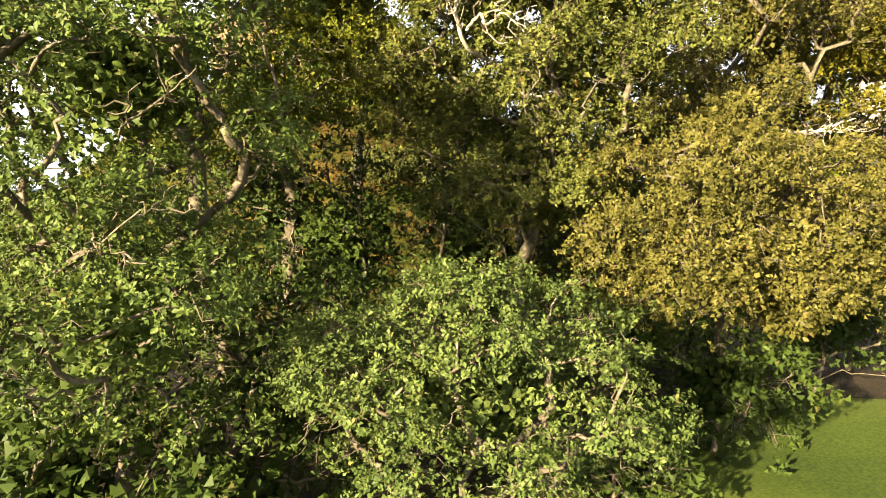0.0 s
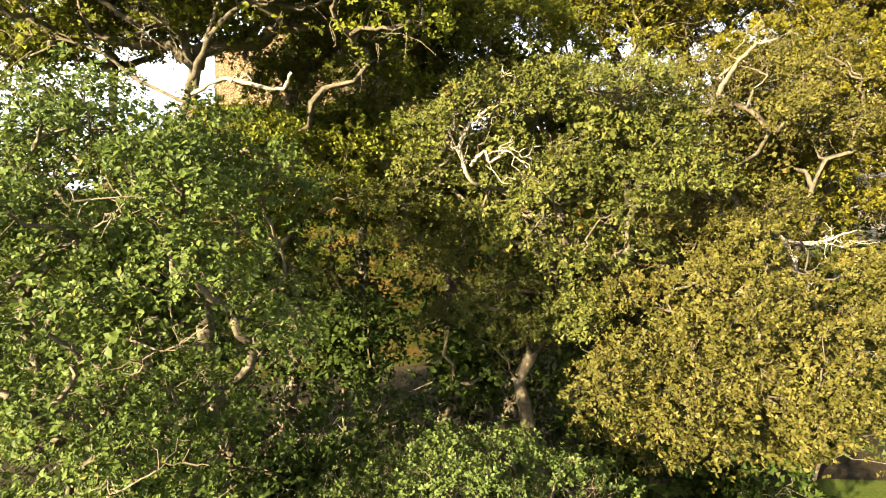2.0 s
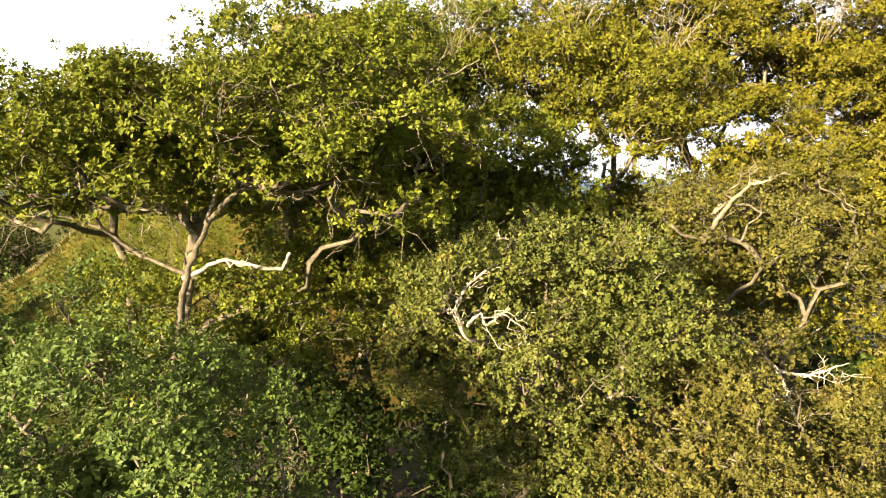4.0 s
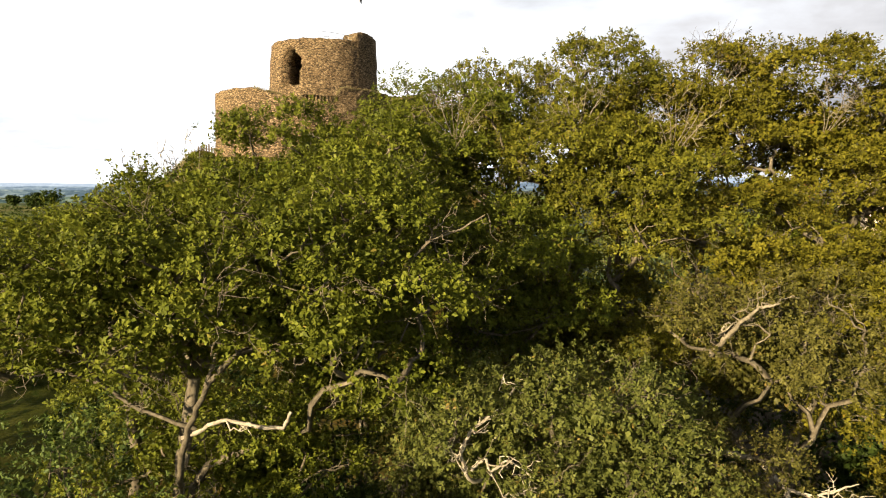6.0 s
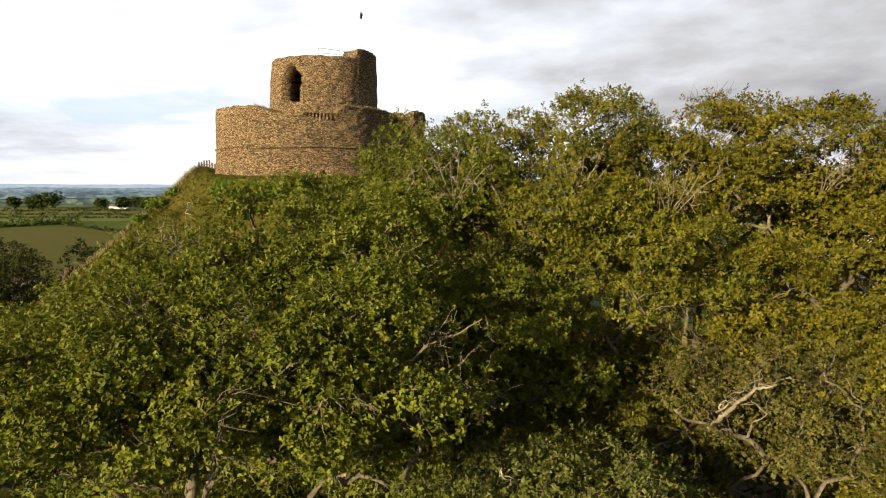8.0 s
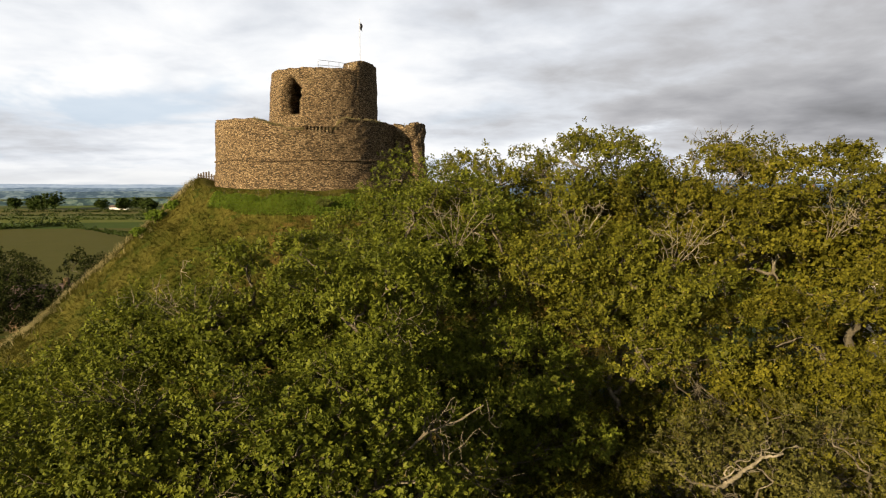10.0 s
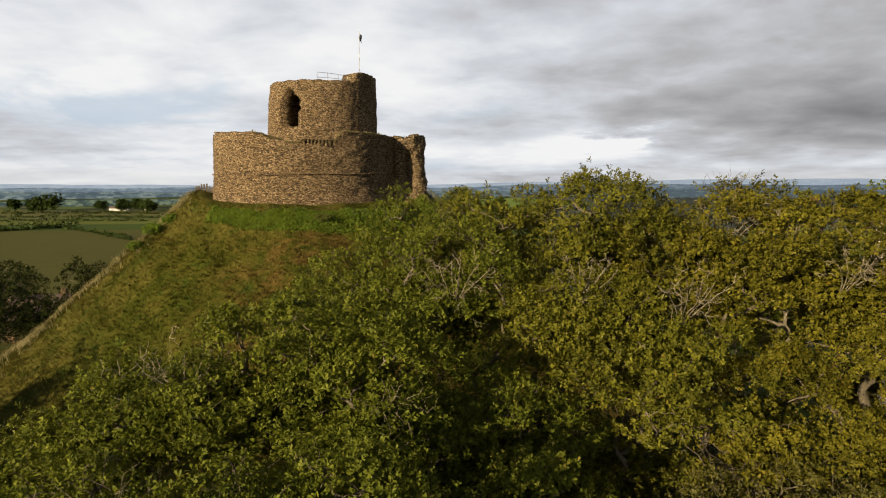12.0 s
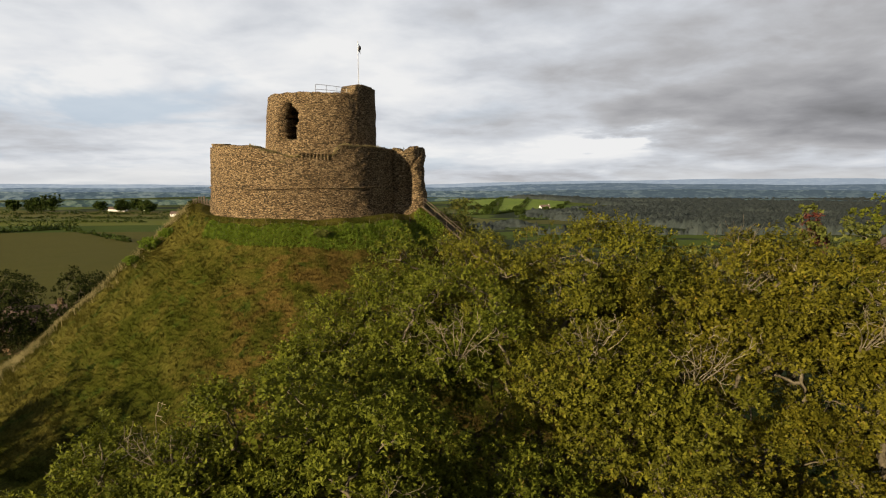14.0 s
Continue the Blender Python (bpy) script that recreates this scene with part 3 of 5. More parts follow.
def height(x, y):
    x, y = np.asarray(x, float), np.asarray(y, float)
    r = np.hypot(x - MX, y - MY)
    d = np.hypot(x, y)
    a = np.arctan2(x, y)
    fall = np.clip((d - 60) / 190, 0, 1)
    flat = -15.0 * fall * fall * (3 - 2 * fall)
    # far land rises again in long waves to the skyline
    far = np.clip((d - 500) / 3900, 0, 1)
    flat = flat + far * 5.0 + far * (1 - far) * 4 * lump(x, y, 0.0035, 1.0)
    flat = flat + 11.0 * np.exp(-((x - 165) / 150) ** 2 - ((y - 1210) / 230) ** 2)
    flat = flat + 0.12 * lump(x, y, 0.21, 2.0) * np.clip(d / 20, 0, 1)
    side = np.degrees(np.arctan2(x - MX, MY - y))
    rim = 0.05 + 1.55 * np.exp(-((side + 88) / 30) ** 2)
    cone = TOP + rim - 0.915 * np.maximum(r - 14.2, 0) + 0.25 * lump(x, y, 0.33) + 0.12 * lump(x, y, 0.9, 4.0)
    k = 2.2
    m = k * np.logaddexp(cone / k, flat / k)
    # bank that carries the stairs
    s = np.clip(((x + 2.6) * 12.0 + (y - 86.0) * -4.5) / (12.0 ** 2 + 4.5 ** 2), 0, 1)
    off = np.hypot(x - (-2.6 + 12.0 * s), y - (86.0 - 4.5 * s))
    bank = 21.4 - 9.8 * s - 0.9 * np.maximum(off - 1.4, 0)
    m = np.maximum(m, np.where(r > 12, bank, -99))
    t = np.clip((r - 11.5) / 3.5, 0, 1)
    plateau = TOP + 0.045 * (y - MY) + 0.03 * np.abs(x - MX)
    return np.where(r < 11.5, plateau, plateau * (1 - t) + m * t)


def graded(lo, hi, stepw, far, ratio=1.13):
    c = list(np.arange(lo, hi + 0.01, stepw))
    s, v = stepw, hi
    while v < far:
        s *= ratio
        v += s
        c.append(v)
    s, v = stepw, lo
    while v > -far:
        s *= ratio
        v -= s
        c.insert(0, v)
    return np.array(c)


def make_ground():
    gx, gy = graded(-66, 40, 0.9, 4950), graded(-6, 125, 0.9, 4950)
    X, Y = np.meshgrid(gx, gy)
    V = np.stack([X.ravel(), Y.ravel(), height(X, Y).ravel()], 1)
    nx, ny = len(gx), len(gy)
    i = (np.arange(ny - 1)[:, None] * nx + np.arange(nx - 1)[None]).ravel()
    F = np.stack([i, i + 1, i + nx + 1, i + nx], 1)
    me = np_mesh("ground", V, F, LAWN, True)
    me.materials.append(GRASS)
    me.materials.append(FIELDS)
    cx, cy = V[F].mean(1)[:, 0], V[F].mean(1)[:, 1]
    r, d = np.hypot(cx - MX, cy - MY), np.hypot(cx, cy - 40)
    me.materials.append(SHADE_LITTER)
    # ground below the belt, where litter colour stands in for deep shade
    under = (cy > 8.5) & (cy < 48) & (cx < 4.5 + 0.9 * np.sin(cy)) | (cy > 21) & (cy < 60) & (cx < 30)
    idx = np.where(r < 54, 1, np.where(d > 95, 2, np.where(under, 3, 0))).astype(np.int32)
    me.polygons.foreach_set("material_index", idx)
    tagged(new("ground", me), "grassy castle mound, mown lawn and patchwork of far fields", "ground", kind="structure")


make_ground()


# ---- the ruined keep on the mound ----
def ring_wall(cx, cy, r_out, thick, z0, top, a0, a1, na, nz, seed, rough=0.07, holes=None, taper=0.0):
    """A curved rubble wall standing from z0 to the broken line top(a), with openings cut right through it. Angles in degrees,
    0 towards the viewer's side (-y), growing towards +x."""
    rng = np.random.default_rng(seed)
    ang = np.radians(np.linspace(a0, a1, na))
    full = abs(a1 - a0) > 359
    s = np.linspace(0, 1, nz)
    Z = z0 + s[None] * (top(np.degrees(ang))[:, None] - z0)
    out = np.empty((na, nz, 3))
    inn = np.empty((na, nz, 3))
    for i in range(na):
        for j in range(nz):
            z = Z[i, j]
            sx, cy_ = math.sin(ang[i]), -math.cos(ang[i])
            ro = r_out(math.degrees(ang[i]), z)
            p = Vector((sx * 5, cy_ * 5, z))
            n = noise.noise(p * 1.1 + Vector((seed, 0, 0))) * rough * 1.3 + noise.noise(p * 3.1) * rough
            out[i, j] = cx + sx * (ro + n), cy + cy_ * (ro + n), z
            ri = ro - thick
            inn[i, j] = cx + sx * (ri - n), cy + cy_ * (ri - n), z
    if full:
        out[-1], inn[-1] = out[0], inn[0]
    solid = np.ones((na - 1, nz - 1), bool)
    if holes:
        am = np.degrees((ang[:-1] + ang[1:]) / 2)
        for i in range(na - 1):
            for j in range(nz - 1):
                if holes(am[i], (Z[i, j] + Z[i, j + 1]) / 2):
                    solid[i, j] = False
    V = np.concatenate([out.reshape(-1, 3), inn.reshape(-1, 3)])
    N = na * nz
    o = lambda i, j: i * nz + j
    F = []
    for i in range(na - 1):
        for j in range(nz - 1):
            if not solid[i, j]:
                continue
            F.append((o(i, j), o(i + 1, j), o(i + 1, j + 1), o(i, j + 1)))
            F.append((N + o(i, j), N + o(i, j + 1), N + o(i + 1, j + 1), N + o(i + 1, j)))
            for di, dj, a, b in ((-1, 0, o(i, j + 1), o(i, j)), (1, 0, o(i + 1, j), o(i + 1, j + 1)),
                                 (0, -1, o(i, j), o(i + 1, j)), (0, 1, o(i + 1, j + 1), o(i, j + 1))):
                ii, jj = i + di, j + dj
                if full and ii in (-1, na - 1):
                    ii %= na - 1
                if not (0 <= ii < na - 1 and 0 <= jj < nz - 1) or not solid[ii, jj]:
                    F.append((b, a, N + a, N + b))
    return V, np.array(F)


def ragged(seed, amount=0.25, fine=0.12):
    def f(a):
        return np.array([noise.noise(Vector((v * 0.13, seed, 0))) * amount + noise.noise(Vector((v * 0.6, seed, 3))) * fine +
                         noise.noise(Vector((v * 2.3, seed, 9))) * fine * 0.7 for v in np.atleast_1d(a)])
    return f


TX, TY = -16.35, 87.2     # tower
SX, SY = -18.6, 87.0      # outer ring


def make_keep():
    keep = thing("ruined_castle_keep", (SX, SY, TOP), "ruined round medieval keep of brown rubble stone on a grassy mound", "castle")
    rag = ragged(3.3)

    def tower_top(a):
        t = 35.75 + 0.55 * rag(a)
        t = t - 0.7 * np.clip((-a - 55) / 30, 0, 1)
        turret = 1 / (1 + np.exp(-(a - 47) / 0.7)) * (1 / (1 + np.exp((a - 100) / 2.0)))
        return t + 1.3 * turret

    def tower_r(a, z):
        return 7.05 + 0.075 * max(0, 35 - z) * (0.2 + 0.8 * min(1, max(0, (30 - a) / 90))) + 0.07 * (1 if 47 < a < 100 else 0) * (z > 27)

    def window(a, z):
        u, v = (a + 26.0) / 13.5, (z - 32.35) / 2.6
        w = 0.13 * noise.noise(Vector((a * 0.4, z * 2.0, 1)))
        return v > -1 + w * 2 and abs(u) + w * 1.6 < (1.0 if v < 0.25 else max(0.0, 1.0 - ((v - 0.25) / 0.78) ** 1.6)) * (0.82 + 0.18 * min(1, v + 1))

    V, F = ring_wall(TX, TY, tower_r, 3.0, 19.5, tower_top, -180, 180, 230, 66, 5, 0.09, window)
    np_part("tower", V, F, STONE, keep, "tall round inner tower with a broken window")
    # platform within the tower head
    bm = bmesh.new()
    bmesh.ops.create_cone(bm, cap_ends=True, segments=40, radius1=4.6, radius2=4.6, depth=0.3, matrix=Matrix.Translation((TX, TY, 34.6)))
    part("platform", bm, WOOD, keep, "timber viewing platform")

    rag2 = ragged(8.1, 0.22, 0.12)

    def shell_top(a):
        t = 29.0 + 0.7 * rag2(a)
        t = t - 1.5 * np.clip((a + 22) / 26, 0, 1) * np.clip((32 - a) / 6, 0, 1)
        t = t + 0.3 * (a < -80)
        return t

    def shell_r(a, z):
        return 12.15 + (0.03 * max(0, 24.1 - z) + (0.10 if z < 24.1 else 0)) + 0.25 * max(0, 21.5 - z)

    # torn end of the ring wall, standing a little higher
    V, F = ring_wall(SX, SY, lambda a, z: 12.35 + 0.16 * max(0, 24.5 - z) + 0.25 * noise.noise(Vector((a * 0.3, z * 1.3, 5))), 2.4, 17.8, lambda a: 29.75 + 1.2 * rag2(a * 4), -97, -83, 16, 56, 12, 0.2)
    np_part("pier", V, F, STONE, keep, "torn pier at the wall's end")
    V, F = ring_wall(SX, SY, shell_r, 2.6, 17.8, shell_top, -205, 95, 300, 56, 11, 0.10)
    np_part("curtain_wall", V, F, STONE, keep, "lower ring wall with a worn string course")
    # string course
    paths = []
    a = np.radians(np.linspace(-100, 80, 120))
    rr = 12.32
    P = np.stack([SX + rr * np.sin(a), SY - rr * np.cos(a), 24.05 + 0.05 * np.sin(a * 7) - 0.12 * np.exp(-(a / 0.5) ** 2)], 1)
    V, F = tubes([(P, np.full(120, 0.11))], 5)
    np_part("string_course", V, F, STONE, keep)
    # row of small square sockets along the sunken stretch of the wall top
    for k in range(8):
        an = radians(10.5 + 2.0 * k)
        bm = bmesh.new()
        box(bm, -0.10, 0.10, -0.5, 0.5, -0.3, 0.4, 0.02)
        bm.transform(Matrix.Translation((SX + 11.75 * math.sin(an), SY - 11.75 * math.cos(an), 27.55)) @ Matrix.Rotation(an, 4, "Z"))
        part("merlon", bm, STONE, keep)
    for k in range(9):
        an = radians(9.5 + 2.0 * k)
        for name, dy0, dy1, dz0, dz1 in (("coping", -0.55, 0.75, 0.4, 0.58), ("backing", 0.5, 0.75, -0.3, 0.4)):
            bm = bmesh.new()
            box(bm, -0.215, 0.215, dy0, dy1, dz0 + 0.01 * (k % 3), dz1 + 0.02 * (k % 2), 0.02)
            bm.transform(Matrix.Translation((SX + 11.75 * math.sin(an), SY - 11.75 * math.cos(an), 27.55)) @ Matrix.Rotation(an, 4, "Z"))
            part(name, bm, STONE, keep)

    # gatehouse stump on the far side
    rag3 = ragged(4.4, 0.5, 0.2)

    def gate_top(a):
        return 29.0 + rag3(a) + 0.3 * np.cos(np.radians(a - 90))

    def gate_r(a, z):
        bite = 1.5 * math.exp(-((a - 14) / 24) ** 2) * math.exp(-((z - 24.0) / 2.9) ** 4)
        return 2.55 + 0.14 * max(0, 24.5 - z) - bite + 0.18 * noise.noise(Vector((a * 0.06, z * 0.9, 2)))

    V, F = ring_wall(-5.15, 86.8, gate_r, 1.6, 18.5, gate_top, -180, 180, 90, 56, 21, 0.16)
    np_part("gate_tower", V, F, STONE, keep, "crumbling stump of the gate tower")

    # steel rail on the tower head
    rail = thing("guard_rail", (TX, TY, 35.35), "grey galvanised steel guard rail on the tower head", "railing")
    a = np.radians(np.linspace(4, 47, 8))
    rad = 6.2
    pts = np.stack([TX + rad * np.sin(a), TY - rad * np.cos(a), np.full(8, 35.55)], 1)
    hts = np.linspace(1.25, 0.95, 8)
    for p, hh in zip(pts[::2], hts[::2]):
        V, F = tubes([(np.array([p - [0, 0, 0.9], p + [0, 0, hh]]), [0.035, 0.035])], 6)
        np_part("post", V, F, METAL, rail)
    for f in (1.0, 0.5):
        V, F = tubes([(pts + np.stack([0 * hts, 0 * hts, hts * f], 1), np.full(8, 0.03))], 6)
        np_part("rail", V, F, METAL, rail)

    flag = thing("flagpole", (-11.3, 86.5, 37.4), "thin white flagpole with a dark hanging flag", "flagpole")
    V, F = tubes([(np.array([[-11.3, 86.5, 35.5], [-11.3, 86.5, 40.0], [-11.3, 86.5, 43.3]]), [0.045, 0.04, 0.03])], 8)
    np_part("pole", V, F, POLE, flag)
    gx, gz = np.meshgrid(np.linspace(0, 1, 7), np.linspace(0, 1, 10))
    V = np.stack([-11.26 + gx * 0.32 + 0.05 * np.sin(gz * 7), 86.5 + 0.14 * np.sin(gx * 9 + gz * 2), 42.9 - gz * 1.0 - gx * 0.35], -1).reshape(-1, 3)
    i = (np.arange(9)[:, None] * 7 + np.arange(6)[None]).ravel()
    np_part("flag", V, np.stack([i, i + 1, i + 8, i + 7], 1), CLOTH, flag)


make_keep()

# ---- the belt of trees at the foot of the mound ----
def limb(name, parent, pts, r0, r1, seed, forks=0, material=None, label=""):
    """A bare crooked limb through a few places, with side forks."""
    rng = np.random.default_rng(seed)
    pts = np.array(pts, float)
    t = np.linspace(0, len(pts) - 1, 6 * (len(pts) - 1) + 1)
    P = np.stack([np.interp(t, np.arange(len(pts)), pts[:, k]) for k in range(3)], 1)
    for _ in range(3):
        P[1:-1] = (P[:-2] + 2 * P[1:-1] + P[2:]) / 4
    P[1:-1] += rng.normal(0, r0 * 0.25, P[1:-1].shape)
    R = np.linspace(r0, r1, len(P)) * rng.uniform(0.88, 1.12, len(P))
    paths = [(P, R)]
    for k in range(forks):
        i = rng.integers(len(P) // 4, len(P) - 1)
        w = unit(unit(P[i] - P[i - 1]) + rng.normal(0, 0.7, 3))
        Q = crooked(rng, P[i], P[i] + w * rng.uniform(0.4, 1.0), 7, 0.3)
        paths.append((Q, np.linspace(R[i] * 0.55, 0.007, 7)))
        for e in range(3):
            j = rng.integers(2, 6)
            paths.append((crooked(rng, Q[j], Q[j] + unit(w + rng.normal(0, 0.9, 3)) * rng.uniform(0.15, 0.45), 4, 0.25), np.linspace(0.014, 0.005, 4)))
    V, F = tubes(paths, 6)
    return np_part(name, V, F, material or BARK_PALE, parent, label, True)


BELT = "belt of trees"
# low leafy tree at the lawn's edge, beside the camera's rise
near_oak = make_tree("oak_tree", "low fresh green oak with pale forked twigs at the lawn's edge", (-5.6, 10.6, 0),
                     [((-4.9, 9.6, 9.2), (2.8, 2.7, 2.8), 96), ((-4.6, 8.7, 5.7), (1.7, 1.8, 2.2), 32), ((-6.6, 11.6, 6.0), (2.2, 2.0, 2.4), 26), ((-8.6, 12.0, 10.6), (2.3, 2.0, 2.0), 36)],
                     1, LEAF_NEAR, group=BELT, trunk_r=0.24, kite=True, length=0.09, sprays=96, per=9, lobe_r=0.76)
oak_1 = make_tree("oak_tree", "leafy green oak with pale crooked limbs over the lawn's edge", (-6.4, 15.0, 0),
                  [((-4.6, 13.2, 15.1), (3.0, 2.7, 1.75), 62), ((-1.7, 13.6, 15.0), (2.2, 2.8, 2.2), 50), ((-7.7, 13.6, 15.2), (2.2, 3.0, 1.6), 42), ((-4.4, 15.0, 10.4), (2.2, 1.5, 1.8), 22), ((-4.6, 12.8, 13.9), (3.6, 2.2, 0.7), 11), ((-8.0, 13.2, 13.8), (2.4, 2.4, 0.7), 9)],
                  2, LEAF_GREEN, group=BELT, trunk_r=0.34, kite=True, length=0.105, sprays=92)
limb("limb", oak_1, [(-6.2, 14.6, 9.6), (-5.5, 13.0, 11.2), (-5.2, 12.5, 12.1), (-4.65, 12.4, 13.4), (-4.05, 12.4, 14.05), (-3.5, 12.5, 14.15), (-2.8, 12.5, 14.0), (-1.9, 12.6, 14.3), (-1.2, 12.7, 14.2)],
     0.08, 0.025, 31, 5, BARK)
limb("limb", oak_1, [(-4.65, 12.4, 13.4), (-4.3, 12.4, 14.3), (-4.35, 12.3, 15.0), (-4.6, 12.2, 15.7)], 0.05, 0.02, 41, 4, BARK)
limb("limb", oak_1, [(-5.2, 13.2, 12.2), (-6.3, 13.0, 12.7), (-7.0, 12.9, 13.3), (-8.0, 12.9, 13.6), (-9.2, 12.8, 14.6)], 0.05, 0.02, 42, 5, BARK)
limb("limb", oak_1, [(-7.0, 12.9, 13.3), (-7.3, 12.7, 14.1), (-7.1, 12.5, 15.0)], 0.035, 0.02, 43, 3, BARK)
limb("broken_limb", oak_1, [(-5.2, 12.5, 12.3), (-4.4, 12.5, 12.7), (-3.8, 12.5, 12.55), (-3.2, 12.6, 12.45), (-3.05, 12.6, 12.8)], 0.05, 0.035, 32, 1,
     label="pale broken limb with a splintered end")
limb("limb", oak_1, [(-1.9, 13.4, 13.6), (-0.9, 13.0, 15.6), (-0.3, 12.9, 16.2), (0.3, 12.9, 16.4), (0.8, 13.0, 16.7)], 0.04, 0.015, 33, 6, BARK)
for pts, r, seed in (([(-5.4, 10.4, 8.6), (-4.9, 8.8, 9.6), (-4.4, 7.6, 10.0), (-3.6, 6.9, 10.2)], 0.05, 44), ([(-5.4, 10.2, 8.0), (-4.3, 8.4, 8.4), (-3.4, 7.4, 8.5), (-2.8, 7.2, 8.9)], 0.045, 45),
                     ([(-5.4, 10.2, 6.6), (-4.6, 8.2, 6.6), (-3.9, 7.0, 6.9), (-3.3, 6.8, 7.3)], 0.04, 46)):
    limb("limb", near_oak, pts, r * 0.55, 0.009, seed, 4, BARK)
make_tree("oak_tree", "green oak with rounded crown at the foot of the mound", (-5.6, 20.8, 0),
          [((-4.4, 18.8, 16.4), (2.8, 2.6, 2.8), 66), ((-1.9, 17.8, 16.5), (2.0, 2.2, 2.6), 42), ((-3.2, 18.2, 11.8), (2.8, 1.8, 2.8), 46), ((-7.6, 17.6, 9.6), (3.0, 1.8, 2.6), 34)], 3, LEAF_GREEN, group=BELT)
make_tree("oak_tree", "broad green oak spreading towards the mound", (-9.8, 19.2, 0),
          [((-8.0, 18.8, 15.8), (2.6, 2.3, 1.7), 44), ((-11.2, 17.8, 14.4), (2.2, 2.4, 1.2), 28)], 11, LEAF_GREEN, group=BELT)
make_tree("oak_tree", "dark green oak standing back towards the mound", (-3.2, 26.6, 0),
          [((-3.4, 25.2, 16.8), (2.8, 3.0, 2.6), 56), ((-1.0, 29.6, 19.0), (2.8, 2.6, 3.0), 60), ((-4.2, 29.2, 17.2), (2.4, 2.4, 2.6), 40), ((-3.8, 24.0, 12.0), (3.0, 1.8, 2.6), 36)], 14, LEAF_GREEN, group=BELT)
make_tree("oak_tree", "green oak with bare twigs showing in its crown", (0.4, 25.0, 0),
          [((0.6, 24.4, 18.1), (2.6, 3.0, 3.1), 64), ((2.0, 19.6, 14.2), (2.5, 2.6, 2.5), 46), ((0.6, 20.8, 10.4), (3.0, 1.8, 2.8), 40), ((-0.6, 21.4, 14.4), (2.2, 1.8, 2.4), 32)], 4, LEAF_GREEN, group=BELT)
make_tree("oak_tree", "dense olive green oak joining its neighbours", (2.9, 27.6, 0),
          [((2.4, 27.4, 19.6), (3.0, 2.8, 3.1), 70), ((4.2, 22.4, 17.1), (2.1, 2.2, 2.7), 40), ((4.4, 22.6, 12.2), (2.6, 1.8, 2.8), 34)], 12, LEAF_MOSS, group=BELT)
oak_5 = make_tree("oak_tree", "olive green oak with bare twigs in its top", (6.2, 25.4, 0),
                  [((6.4, 26.4, 19.9), (3.0, 3.0, 3.3), 80), ((7.0, 21.4, 16.7), (2.7, 2.7, 2.6), 54), ((6.6, 21.4, 11.8), (2.6, 1.8, 2.6), 34)], 5, LEAF_MOSS, group=BELT)
oak_6 = make_tree("oak_tree", "tall olive green oak with a domed crown", (10.2, 25.6, 0),
                  [((9.9, 24.5, 19.2), (3.2, 2.8, 3.3), 84), ((10.3, 21.2, 14.6), (2.8, 2.4, 2.6), 50), ((9.6, 28.4, 18.6), (2.6, 2.4, 3.0), 30), ((10.6, 23.0, 10.6), (2.8, 1.8, 2.6), 32)], 6, LEAF_AMBER, group=BELT)
oak_7 = make_tree("oak_tree", "oak turning golden yellow at the top", (14.2, 24.4, 0),
                  [((13.6, 23.2, 18.8), (3.2, 2.8, 3.5), 84), ((13.6, 19.8, 12.4), (3.0, 2.8, 3.6), 60), ((15.8, 22.0, 16.8), (1.8, 1.8, 2.6), 32)], 7, LEAF_AMBER, group=BELT)
make_tree("oak_tree", "yellowing oak at the end of the belt", (18.8, 22.6, 0),
          [((17.8, 22.8, 17.8), (3.4, 3.6, 4.3), 84), ((21.6, 24.6, 15.8), (3.2, 3.0, 4.4), 50), ((17.6, 20.4, 8.5), (3.0, 3.0, 4.0), 44), ((17.0, 20.0, 13.6), (3.2, 2.6, 3.4), 60), ((16.8, 26.5, 14.0), (3.2, 2.0, 5.0), 60)], 13, LEAF_YELLOW, group=BELT)
for (bx, by, bz), tree in zip(FANS, (oak_6, oak_5, oak_5, oak_5, oak_7, oak_1)):
    fan = random.Random(int(bx * 10 + bz * 7))
    for k in range(6):
        dx = -1.0 + 0.4 * k + fan.uniform(-0.15, 0.15)
        limb("bare_limb", tree, [(bx, by + 0.9, bz - 1.2), (bx + dx * 0.3, by + 0.2, bz - 0.5), (bx + dx * 0.75, by - 0.35, bz + fan.uniform(-0.1, 0.25)), (bx + dx * 1.1, by - 0.5, bz + 0.75 - abs(dx) * 0.35)],
             0.022, 0.008, int(bx * 3) + 160 + k, 3, BARK_GREY, label="thin bare branch among the leaves")
oak_8 = make_tree("oak_tree", "small olive tree with twisted pale branches", (2.6, 17.4, 0),
                  [((1.1, 14.6, 11.4), (1.7, 1.6, 1.5), 28), ((3.5, 14.2, 12.0), (1.8, 1.7, 1.3), 28), ((2.7, 14.7, 10.0), (2.3, 1.6, 1.1), 28), ((4.7, 15.0, 11.0), (1.4, 1.4, 1.4), 20), ((2.7, 15.6, 7.6), (3.0, 2.0, 2.4), 56), ((-0.4, 16.6, 9.6), (1.6, 1.4, 2.2), 24)], 8, LEAF_OLIVE, group=BELT, void=-0.1, length=0.1, sprays=120)
limb("twisted_limb", oak_8, [(2.2, 16.0, 10.2), (1.4, 15.0, 10.5), (0.6, 13.9, 10.6), (0.3, 13.7, 11.5), (0.6, 13.7, 12.0), (1.1, 13.8, 12.3), (1.6, 13.9, 12.9)], 0.06, 0.025, 34, 9,
     label="twisted pale limb")
